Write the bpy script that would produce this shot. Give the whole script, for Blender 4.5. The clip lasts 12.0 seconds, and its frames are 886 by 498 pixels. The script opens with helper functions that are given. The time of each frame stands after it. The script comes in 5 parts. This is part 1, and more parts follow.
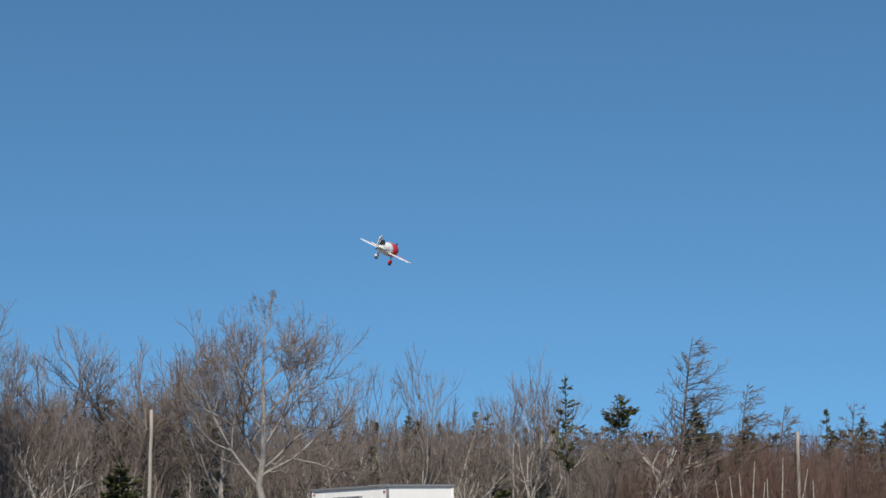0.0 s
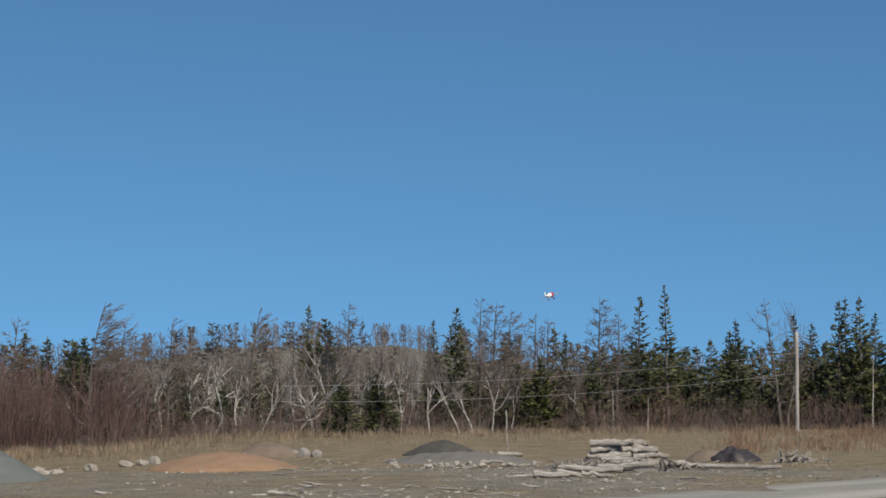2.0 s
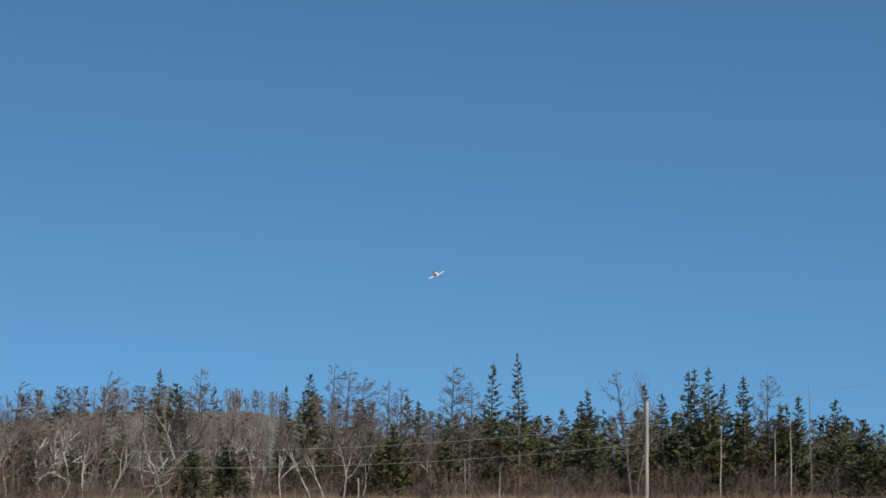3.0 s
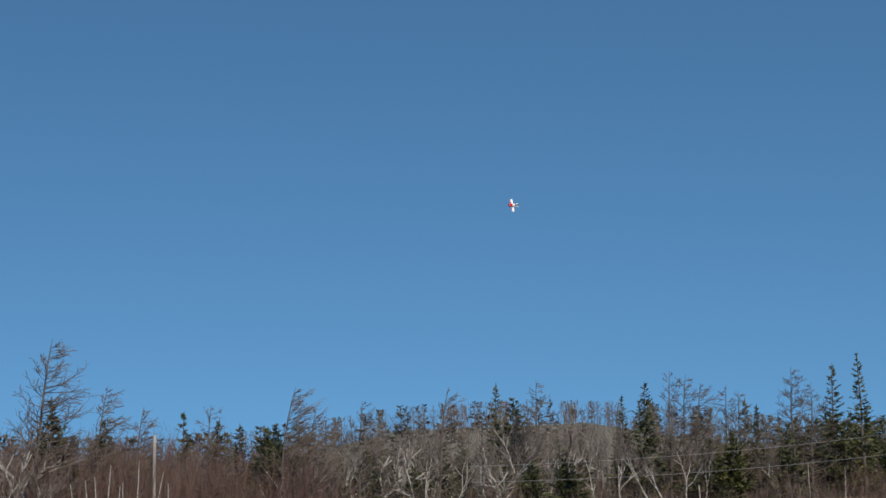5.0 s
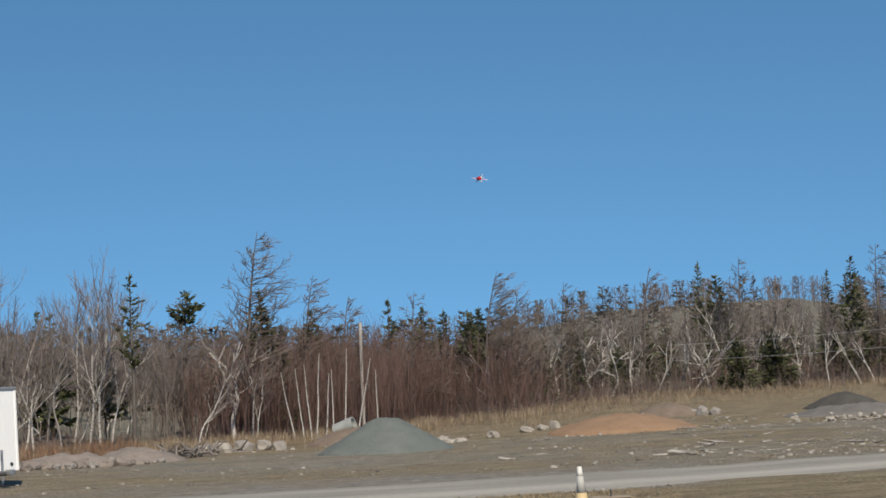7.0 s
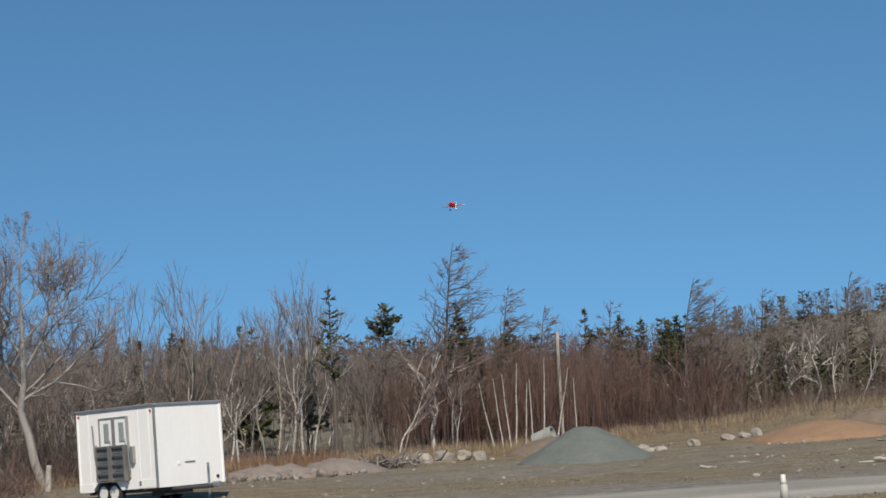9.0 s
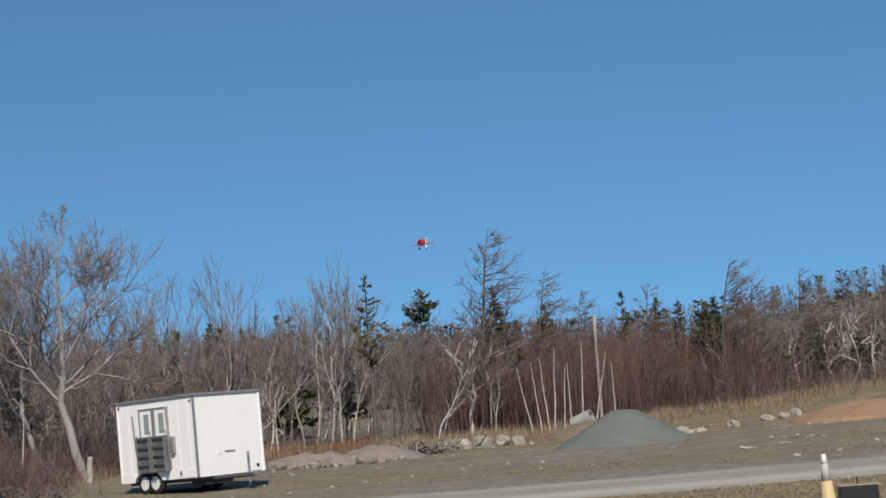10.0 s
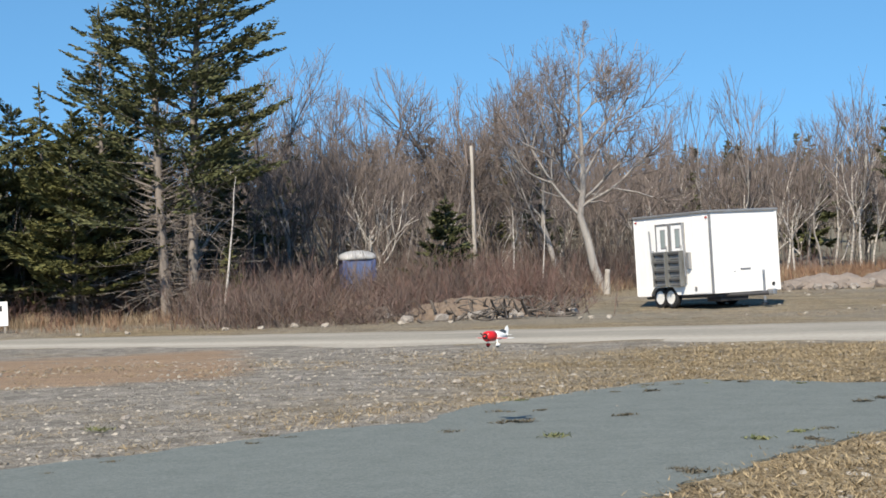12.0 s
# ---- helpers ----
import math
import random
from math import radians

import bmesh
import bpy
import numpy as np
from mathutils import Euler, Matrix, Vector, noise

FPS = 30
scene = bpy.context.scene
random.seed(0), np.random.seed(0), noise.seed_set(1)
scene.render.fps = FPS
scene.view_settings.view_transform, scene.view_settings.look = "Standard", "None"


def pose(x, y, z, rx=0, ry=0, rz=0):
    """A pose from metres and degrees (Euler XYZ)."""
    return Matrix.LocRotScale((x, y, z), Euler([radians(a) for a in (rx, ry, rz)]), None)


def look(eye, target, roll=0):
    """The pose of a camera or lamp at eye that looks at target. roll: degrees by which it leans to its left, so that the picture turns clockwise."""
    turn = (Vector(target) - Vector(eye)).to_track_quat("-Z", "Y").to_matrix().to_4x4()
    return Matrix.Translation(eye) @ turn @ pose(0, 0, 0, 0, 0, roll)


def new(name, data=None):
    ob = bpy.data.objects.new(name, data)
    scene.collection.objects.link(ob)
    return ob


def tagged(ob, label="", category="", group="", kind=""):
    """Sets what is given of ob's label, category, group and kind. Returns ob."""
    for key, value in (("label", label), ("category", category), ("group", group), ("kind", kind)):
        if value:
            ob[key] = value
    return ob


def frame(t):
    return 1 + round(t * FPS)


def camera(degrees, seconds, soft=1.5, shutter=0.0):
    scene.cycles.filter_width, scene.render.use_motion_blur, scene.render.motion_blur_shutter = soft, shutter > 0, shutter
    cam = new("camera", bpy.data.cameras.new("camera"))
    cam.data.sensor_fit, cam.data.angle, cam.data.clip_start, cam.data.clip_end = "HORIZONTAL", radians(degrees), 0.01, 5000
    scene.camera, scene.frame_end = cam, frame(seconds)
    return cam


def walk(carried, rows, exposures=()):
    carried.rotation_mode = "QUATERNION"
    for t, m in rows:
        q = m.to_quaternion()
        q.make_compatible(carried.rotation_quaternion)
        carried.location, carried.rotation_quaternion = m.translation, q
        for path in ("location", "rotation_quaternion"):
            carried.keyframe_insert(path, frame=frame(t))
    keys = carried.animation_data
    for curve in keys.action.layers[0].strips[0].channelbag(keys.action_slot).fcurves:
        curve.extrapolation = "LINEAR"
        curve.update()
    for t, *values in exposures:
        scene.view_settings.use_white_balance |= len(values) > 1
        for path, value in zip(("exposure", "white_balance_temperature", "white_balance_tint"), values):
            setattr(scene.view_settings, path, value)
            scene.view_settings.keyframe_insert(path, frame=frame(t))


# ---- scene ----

# ---------------------------------------------------------------- camera
# A hand-held camera on one spot, turning after the model aeroplane.
EYE = 1.6
cam = camera(28.04, 12.0, soft=1.65)
TURNS = [
    (0, 98.77, 0.38, 7.09), (0.2, 99.23, 0.33, 1.73), (0.5, 100.15, 0.37, -6.10), (0.7, 99.63, 0.21, -10.03),
    (1, 97.73, -0.04, -13.59), (1.1, 96.69, -0.03, -14.11), (1.2, 96.02, 0.31, -14.60), (1.5, 96.19, 0.65, -17.27),
    (2, 95.96, 0.10, -19.44), (2.5, 96.74, -0.50, -23.71), (3, 98.12, -0.24, -24.19), (3.2, 98.64, 0.22, -22.43),
    (4.8, 98.64, 1.33, -15.11), (5, 98.56, 1.44, -13.31), (5.5, 98.38, 1.86, -10.02), (6, 97.23, 2.36, -8.83),
    (6.5, 95.91, 2.43, -7.67), (7, 95.02, 2.74, -6.73), (7.2, 94.90, 2.65, -6.29), (8.8, 95.60, 3.15, -0.66),
    (9, 95.66, 3.33, -0.34), (9.5, 95.53, 3.99, 0.38), (10, 95.28, 4.28, 0.90), (10.5, 94.43, 4.19, 1.94),
    (11, 93.24, 3.14, 4.08), (11.3, 92.52, 2.40, 5.84), (11.5, 92.05, 2.58, 8.34), (11.7, 91.29, 2.47, 11.80),
    (11.8, 90.92, 2.46, 13.78), (12, 90.32, 2.29, 17.43),
]
walk(cam, [(t, pose(0, 0, EYE, rx, ry, rz)) for t, rx, ry, rz in TURNS],
     exposures=[(0, 0, 6450, 10), (0.3, -0.16, 6420, 10), (0.7, -0.27, 6420, 10), (1, -0.24, 6450, 10), (1.5, -0.13, 6500, 10), (2.5, -0.05, 6500, 10), (3, -0.1, 6450, 10), (5, -0.25, 6420, 10), (5.5, -0.22, 6420, 10), (6.5, -0.1, 6500, 10), (7, 0, 6580, 10), (9, -0.03, 6580, 10), (10.5, 0.03, 6580, 10), (11, 0.12, 6570, 10), (11.5, 0.3, 6570, 10), (12, 0.55, 6580, 10)])

# ---------------------------------------------------------------- sky and sun
SUN_BEARING, SUN_HEIGHT = 176.0, 42.0


def make_sky():
    world = bpy.data.worlds.new("sky")
    world.use_nodes = True
    nt = world.node_tree
    sky = nt.nodes.new("ShaderNodeTexSky")
    sky.sky_type = "NISHITA"
    sky.sun_disc = False
    sky.sun_elevation = radians(SUN_HEIGHT)
    sky.sun_rotation = radians(SUN_BEARING)
    sky.altitude = 500
    sky.air_density, sky.dust_density, sky.ozone_density = 1.0, 0.2, 2.0
    way = nt.nodes.new("ShaderNodeTexCoord")
    lift = nt.nodes.new("ShaderNodeMapping")
    lift.inputs["Location"].default_value = (0, 0, 0.22)
    nt.links.new(way.outputs["Generated"], lift.inputs["Vector"])
    nt.links.new(lift.outputs["Vector"], sky.inputs["Vector"])
    tint = nt.nodes.new("ShaderNodeMix")
    tint.data_type, tint.blend_type = "RGBA", "MULTIPLY"
    tint.inputs["Factor"].default_value = 1.0
    tint.inputs["B"].default_value = (0.63, 1.0, 1.10, 1)
    nt.links.new(sky.outputs["Color"], tint.inputs["A"])
    back = nt.nodes["Background"]
    nt.links.new(tint.outputs["Result"], back.inputs["Color"])
    back.inputs["Strength"].default_value = 0.12
    scene.world = world
    lamp = bpy.data.lights.new("sun", "SUN")
    lamp.energy, lamp.angle, lamp.color = 4.8, radians(0.55), (1.0, 0.89, 0.73)
    a, e = radians(SUN_BEARING), radians(SUN_HEIGHT)
    to_sun = Vector((math.sin(a) * math.cos(e), math.cos(a) * math.cos(e), math.sin(e)))
    ob = new("sun", lamp)
    ob.matrix_world = look(to_sun * 100, (0, 0, 0))


make_sky()


# ---------------------------------------------------------------- materials
class Nodes:
    """A small helper for building a principled material."""

    def __init__(self, name, rough=0.8, metal=0.0, spec=0.3):
        self.mat = bpy.data.materials.new(name)
        self.mat.use_nodes = True
        self.nt = self.mat.node_tree
        self.bsdf = self.nt.nodes["Principled BSDF"]
        self.bsdf.inputs["Roughness"].default_value = rough
        self.bsdf.inputs["Metallic"].default_value = metal
        self.bsdf.inputs["Specular IOR Level"].default_value = spec

    def add(self, kind, **inputs):
        node = self.nt.nodes.new("ShaderNode" + kind)
        for key, value in inputs.items():
            node.inputs[key.replace("_", " ")].default_value = value
        return node

    def link(self, a, b):
        self.nt.links.new(a, b)

    def coords(self, world=False):
        if world:
            return self.add("NewGeometry").outputs["Position"]
        return self.add("TexCoord").outputs["Object"]

    def noise(self, vec, scale, detail=4.0, rough=0.6, stretch=None):
        if stretch:
            m = self.add("Mapping")
            m.inputs["Scale"].default_value = stretch
            self.link(vec, m.inputs["Vector"])
            vec = m.outputs["Vector"]
        n = self.add("TexNoise", Scale=scale, Detail=detail, Roughness=rough)
        self.link(vec, n.inputs["Vector"])
        return n.outputs["Fac"]

    def ramp(self, fac, *stops):
        r = self.add("ValToRGB")
        els = r.color_ramp.elements
        while len(els) < len(stops):
            els.new(0.5)
        for e, (p, c) in zip(els, stops):
            e.position = p
            e.color = (*c, 1) if isinstance(c, tuple) else (c, c, c, 1)
        self.link(fac, r.inputs["Fac"])
        return r.outputs["Color"]

    def mix(self, fac, a, b, blend="MIX"):
        m = self.add("Mix")
        m.data_type, m.blend_type = "RGBA", blend
        for socket, value in (("Factor", fac), ("A", a), ("B", b)):
            if isinstance(value, (int, float)):
                m.inputs[socket].default_value = value
            elif isinstance(value, tuple):
                m.inputs[socket].default_value = (*value, 1)
            else:
                self.link(value, m.inputs[socket])
        return m.outputs["Result"]

    def color(self, out):
        if isinstance(out, tuple):
            self.bsdf.inputs["Base Color"].default_value = (*out, 1)
        else:
            self.link(out, self.bsdf.inputs["Base Color"])

    def bump(self, fac, strength=0.4, distance=0.02):
        b = self.add("Bump", Strength=strength, Distance=distance)
        self.link(fac, b.inputs["Height"])
        self.link(b.outputs["Normal"], self.bsdf.inputs["Normal"])


def simple(name, low, high, scale=6.0, rough=0.8, metal=0.0, bump=0.3, distance=0.01, stretch=None, spec=0.3, island=0.0):
    """Two-tone noisy surface; island: share of a tone that varies from piece to piece."""
    n = Nodes(name, rough, metal, spec)
    vec = n.coords()
    big = n.noise(vec, scale, 5.0, 0.65, stretch)
    fine = n.noise(vec, scale * 7, 3.0, 0.6, stretch)
    fac = n.mix(0.4, big, fine)
    if island:
        fac = n.mix(island, fac, n.add("NewGeometry").outputs["Random Per Island"])
    n.color(n.ramp(fac, (0.28, low), (0.72, high)))
    n.bump(fine, bump, distance)
    return n.mat


M = {}
M["grey_bark"] = simple("grey_bark", (0.10, 0.085, 0.075), (0.27, 0.24, 0.215), 5, 0.9, stretch=(1, 1, 0.3), island=0.35)
M["twig"] = simple("twig", (0.092, 0.077, 0.071), (0.205, 0.172, 0.158), 4, 0.85, bump=0, island=0.6)
M["red_twig"] = simple("red_twig", (0.074, 0.044, 0.038), (0.165, 0.103, 0.089), 4, 0.8, bump=0, island=0.6)
M["larch_twig"] = simple("larch_twig", (0.075, 0.058, 0.046), (0.17, 0.135, 0.11), 4, 0.85, bump=0, island=0.6)
M["brown_twig"] = simple("brown_twig", (0.075, 0.056, 0.048), (0.165, 0.127, 0.11), 4, 0.85, bump=0, island=0.6)
M["dark_bark"] = simple("dark_bark", (0.06, 0.052, 0.046), (0.16, 0.14, 0.125), 6, 0.95, stretch=(1, 1, 0.3))
M["needles"] = simple("needles", (0.036, 0.044, 0.02), (0.105, 0.112, 0.047), 1.2, 0.7, bump=0, island=0.55)
M["needles_olive"] = simple("needles_olive", (0.046, 0.052, 0.018), (0.13, 0.13, 0.046), 1.2, 0.7, bump=0, island=0.55)
M["needles_grey"] = simple("needles_grey", (0.06, 0.056, 0.044), (0.125, 0.112, 0.086), 1.2, 0.75, bump=0, island=0.55)
M["straw"] = simple("straw", (0.14, 0.102, 0.066), (0.33, 0.262, 0.18), 0.6, 0.8, bump=0, island=0.6)
M["mat_grass"] = simple("mat_grass", (0.145, 0.108, 0.063), (0.37, 0.295, 0.18), 0.5, 0.8, bump=0, island=0.5)
M["rust_grass"] = simple("rust_grass", (0.12, 0.068, 0.045), (0.26, 0.165, 0.108), 0.6, 0.8, bump=0, island=0.6)


def birch_bark():
    n = Nodes("birch_bark", 0.7)
    vec = n.coords()
    bands = n.noise(vec, 5.0, 4.0, 0.7, (1, 1, 3.0))
    n.color(n.ramp(bands, (0.36, (0.13, 0.11, 0.10)), (0.46, (0.40, 0.375, 0.345)), (0.75, (0.60, 0.575, 0.54))))
    n.bump(bands, 0.3, 0.01)
    return n.mat


M["birch_bark"] = birch_bark()
M["maple_bark"] = simple("maple_bark", (0.16, 0.148, 0.138), (0.39, 0.37, 0.35), 5, 0.9, stretch=(1, 1, 0.3))
M["pole_wood"] = simple("pole_wood", (0.22, 0.2, 0.18), (0.46, 0.43, 0.39), 5, 0.85, stretch=(1, 1, 0.2))


# ---------------------------------------------------------------- ground heights
def bearing(x, y):
    return math.degrees(math.atan2(x, y))


WOOD_EDGE = ([-60, -32, -25, -20, -12, -5, 2, 8, 12, 20, 30, 40, 60], [50, 53, 56, 58, 66, 75, 78, 88, 98, 108, 115, 118, 118])
EDGE_RISE = ([-60, -25, -20, -12, -5, 2, 8, 12, 20, 40, 60], [0.1, 0.12, 0.3, 0.4, 0.4, 0.42, 0.8, 1.45, 1.8, 2.0, 2.0])
HILL = ([-60, -30, -10, 0, 6, 12, 18, 23, 28, 40, 60], [0.02, 0.03, 0.036, 0.036, 0.042, 0.078, 0.083, 0.058, 0.034, 0.024, 0.02])


def edge(az):
    return float(np.interp(az, *WOOD_EDGE))


def ground_z(x, y):
    d, az = math.hypot(x, y), bearing(x, y)
    if abs(az) > 75 or d < 45:
        return 0.0
    fade = min(1.0, (75 - abs(az)) / 15)
    de = edge(az)
    s = min(max((d - 46) / (de - 46), 0), 1)
    z = float(np.interp(az, *EDGE_RISE)) * s
    if d > de:
        z += float(np.interp(az, *HILL)) * min(d - de, 170)
    return z * fade


def spot(az, d):
    """The place on the ground at a bearing (degrees) and distance from the camera."""
    x, y = d * math.sin(radians(az)), d * math.cos(radians(az))
    return x, y, ground_z(x, y)


# ---------------------------------------------------------------- mesh helpers
def mesh_np(name, verts, tris, mats=(), index=None, smooth=False):
    verts, tris = np.asarray(verts, dtype=np.float32).reshape(-1, 3), np.asarray(tris, dtype=np.int32).reshape(-1, 3)
    me = bpy.data.meshes.new(name)
    me.vertices.add(len(verts))
    me.vertices.foreach_set("co", verts.ravel())
    me.loops.add(len(tris) * 3)
    me.loops.foreach_set("vertex_index", tris.ravel())
    me.polygons.add(len(tris))
    me.polygons.foreach_set("loop_start", np.arange(0, len(tris) * 3, 3, dtype=np.int32))
    for m in mats:
        me.materials.append(m)
    if index is not None:
        me.polygons.foreach_set("material_index", np.asarray(index, dtype=np.int32))
    me.update(calc_edges=True)
    me.polygons.foreach_set("use_smooth", np.full(len(tris), smooth))
    return me


def bm_mesh(name, bm, material, smooth=False):
    me = bpy.data.meshes.new(name)
    bmesh.ops.recalc_face_normals(bm, faces=bm.faces)
    bm.to_mesh(me)
    bm.free()
    me.materials.append(material)
    if smooth:
        for p in me.polygons:
            p.use_smooth = True
    return me


def part(name, bm, material, parent, label="", smooth=False, m=None):
    ob = new(name, bm_mesh(name, bm, material, smooth) if isinstance(bm, bmesh.types.BMesh) else bm)
    if parent is not None:
        ob.parent = parent
    if m is not None:
        ob.matrix_basis = m
    if label:
        tagged(ob, label)
    return ob


def thing(name, label, category, m, group="", kind=""):
    ob = new(name)
    ob.empty_display_size = 0.3
    ob.matrix_basis = m
    return tagged(ob, label, category, group, kind)


def box(x0, x1, y0, y1, z0, z1, bevel=0.0, bm=None):
    bm = bm or bmesh.new()
    made = bmesh.ops.create_cube(bm, size=1, matrix=Matrix.LocRotScale(((x0 + x1) / 2, (y0 + y1) / 2, (z0 + z1) / 2), None, (x1 - x0, y1 - y0, z1 - z0)))
    if bevel:
        es = list({e for v in made["verts"] for e in v.link_edges})
        bmesh.ops.bevel(bm, geom=es, offset=bevel, segments=2, affect="EDGES", profile=0.6)
    return bm


def rod(p, q, r, bm=None, sides=8, r2=None):
    bm = bm or bmesh.new()
    p, q = Vector(p), Vector(q)
    m = Matrix.Translation((p + q) / 2) @ (q - p).to_track_quat("Z", "Y").to_matrix().to_4x4()
    bmesh.ops.create_cone(bm, cap_ends=True, segments=sides, radius1=r, radius2=r if r2 is None else r2, depth=(q - p).length, matrix=m)
    return bm


def lathe(profile, sides=20, bm=None, m=None):
    """A body of revolution round z from (radius, z) pairs."""
    bm = bm or bmesh.new()
    rings = []
    for r, z in profile:
        ring = []
        for i in range(sides):
            a = 2 * math.pi * i / sides
            v = Vector((r * math.cos(a), r * math.sin(a), z))
            ring.append(bm.verts.new(m @ v if m else v))
        rings.append(ring)
    for a, b in zip(rings, rings[1:]):
        for i in range(sides):
            j = (i + 1) % sides
            bm.faces.new((a[i], a[j], b[j], b[i]))
    bm.faces.new(rings[0][::-1])
    bm.faces.new(rings[-1])
    return bm


# ---------------------------------------------------------------- growing trees
class Wood:
    """Collects tapered tubes and needle blades as triangles."""

    def __init__(self):
        self.v, self.f, self.n = [], [], 0

    def tube(self, pts, radii, sides=3):
        pts = np.asarray(pts, dtype=float)
        k = len(pts)
        d = np.gradient(pts, axis=0)
        d /= np.linalg.norm(d, axis=1)[:, None] + 1e-9
        ref = np.array([0.31, 0.95, 0.05]) if abs(d[:, 2]).mean() > 0.6 else np.array([0.05, 0.1, 0.99])
        u = np.cross(d, ref)
        u /= np.linalg.norm(u, axis=1)[:, None] + 1e-9
        w = np.cross(d, u)
        ang = np.arange(sides) * 2 * np.pi / sides
        ring = pts[:, None, :] + np.asarray(radii)[:, None, None] * (np.cos(ang)[None, :, None] * u[:, None, :] + np.sin(ang)[None, :, None] * w[:, None, :])
        self.v.append(ring.reshape(-1, 3))
        i = np.arange(k - 1)[:, None] * sides
        j = np.arange(sides)[None, :]
        a, b = i + j, i + (j + 1) % sides
        quads = np.stack([a, b, b + sides, a + sides], -1).reshape(-1, 4) + self.n
        self.f.append(np.concatenate([quads[:, [0, 1, 2]], quads[:, [0, 2, 3]]]))
        self.n += k * sides

    def ribbon(self, pts, radii):
        """A twig too thin to show its roundness."""
        pts = np.asarray(pts, dtype=float)
        k = len(pts)
        d = pts[-1] - pts[0]
        u = np.cross(d, [0.35, 1.0, 0.1])
        u /= np.linalg.norm(u) + 1e-9
        w = np.asarray(radii)[:, None] * u[None, :]
        self.v.append(np.stack([pts - w, pts + w], 1).reshape(-1, 3))
        a = np.arange(k - 1) * 2 + self.n
        self.f.append(np.concatenate([np.stack([a, a + 1, a + 3], 1), np.stack([a, a + 3, a + 2], 1)]))
        self.n += 2 * k

    def blades(self, base, tip, width):
        """Flat pointed blades: arrays of bases, tips and half-width vectors."""
        k = len(base)
        mid = base * 0.55 + tip * 0.45
        v = np.stack([base, mid + width, tip, mid - width], 1).reshape(-1, 3)
        i = np.arange(k)[:, None] * 4 + self.n
        self.v.append(v)
        self.f.append(np.concatenate([i + [0, 1, 2], i + [0, 2, 3]]))
        self.n += 4 * k

    def arrays(self):
        if not self.v:
            return np.zeros((0, 3)), np.zeros((0, 3), int)
        return np.concatenate(self.v), np.concatenate(self.f)

    def mesh(self, name, *mats, smooth=False):
        return mesh_np(name, *self.arrays(), mats, smooth=smooth)


def curve_path(rng, start, direction, length, steps, bend, wiggle):
    """A wandering path; bend: a vector that pulls the direction along the way."""
    p, d = np.array(start, float), np.array(direction, float)
    pts = [p.copy()]
    for _ in range(steps):
        d = d + np.asarray(bend) / steps + rng.normal(0, wiggle, 3)
        d /= np.linalg.norm(d)
        p = p + d * length / steps
        pts.append(p.copy())
    return np.array(pts)


def along(pts, t):
    s = t * (len(pts) - 1)
    i = min(int(s), len(pts) - 2)
    d = pts[i + 1] - pts[i]
    return pts[i] + d * (s - i), d / (np.linalg.norm(d) + 1e-9)


def side_way(rng, d, spread, wind):
    """A direction that leaves d at about spread degrees."""
    r = rng.normal(size=3)
    r -= d * r.dot(d)
    r /= np.linalg.norm(r) + 1e-9
    a = radians(spread + rng.normal(0, 8))
    out = d * math.cos(a) + r * math.sin(a) + np.array([wind, 0, 0])
    return out / np.linalg.norm(out)


BARE = {
    # limbs, twigs per limb, fine twigs per twig, first limb, limb length, angle, upward pull, wiggle
    "larch": (46, 8, 1, 0.16, 0.31, 80, 0.22, 0.09),
    "pole": (6, 3, 0, 0.5, 0.16, 40, 0.4, 0.13),
}


FORK = {
    # levels, share of bare trunk, fork angle, upward pull, wiggle, levels that belong to the trunk
    "broad": (7, 0.26, 27, 0.22, 0.09, 1),
    "aspen": (6, 0.40, 20, 0.30, 0.08, 3),
    "birch": (5, 0.36, 22, 0.30, 0.12, 2),
    "crooked": (5, 0.20, 30, 0.30, 0.20, 3),
    "fill": (5, 0.36, 21, 0.32, 0.09, 1),
    "pale_fill": (5, 0.30, 24, 0.28, 0.15, 3),
}


def grow(rng, trunk, crown, p, d, length, r, level, levels, angle, lift, wig, thin, stem):
    """One branch with its forks and side shoots."""
    fine = level >= levels - 2
    path = curve_path(rng, p, d, length, 2 if fine else 4, (0, 0, lift * min(1.0, level)), wig)
    end = max(r * 0.74, 0.0045 * thin)
    wood = trunk if level <= stem else crown
    radii = np.linspace(max(r, 0.0055 * thin), end, len(path))
    if r < 0.014 * thin or fine:
        wood.ribbon(path, radii)
    else:
        wood.tube(path, radii, 6 if level == 0 else 4)
    if level >= levels:
        return
    tip, way = along(path, 0.999)
    grow(rng, trunk, crown, tip, side_way(rng, way, angle * 0.4, 0), length * rng.uniform(0.74, 0.9), end, level + 1, levels, angle, lift, wig, thin, stem)
    for _ in range(1 if rng.random() < 0.6 else 2):
        grow(rng, trunk, crown, tip, side_way(rng, way, angle * 1.35, 0), length * rng.uniform(0.58, 0.82), end * 0.78, level + 1, levels, angle, lift, wig, thin, stem)
    if level > 0:
        for _ in range(int(rng.integers(1, 3))):
            q, e = along(path, rng.uniform(0.25, 0.85))
            grow(rng, trunk, crown, q, side_way(rng, e, angle * 1.6, 0), length * rng.uniform(0.4, 0.65), end * 0.55, min(levels, level + 2), levels, angle, lift, wig, thin, stem)


def settle(trunk, crown, height, lean=(0, 0)):
    """Brings a grown tree to its height and lean."""
    tall = max(float(w[:, 2].max()) for w in trunk.v + crown.v)
    for w in trunk.v + crown.v:
        w *= height / tall
        w[:, 0] += lean[0] * w[:, 2] / height
        w[:, 1] += lean[1] * w[:, 2] / height
    return trunk, crown


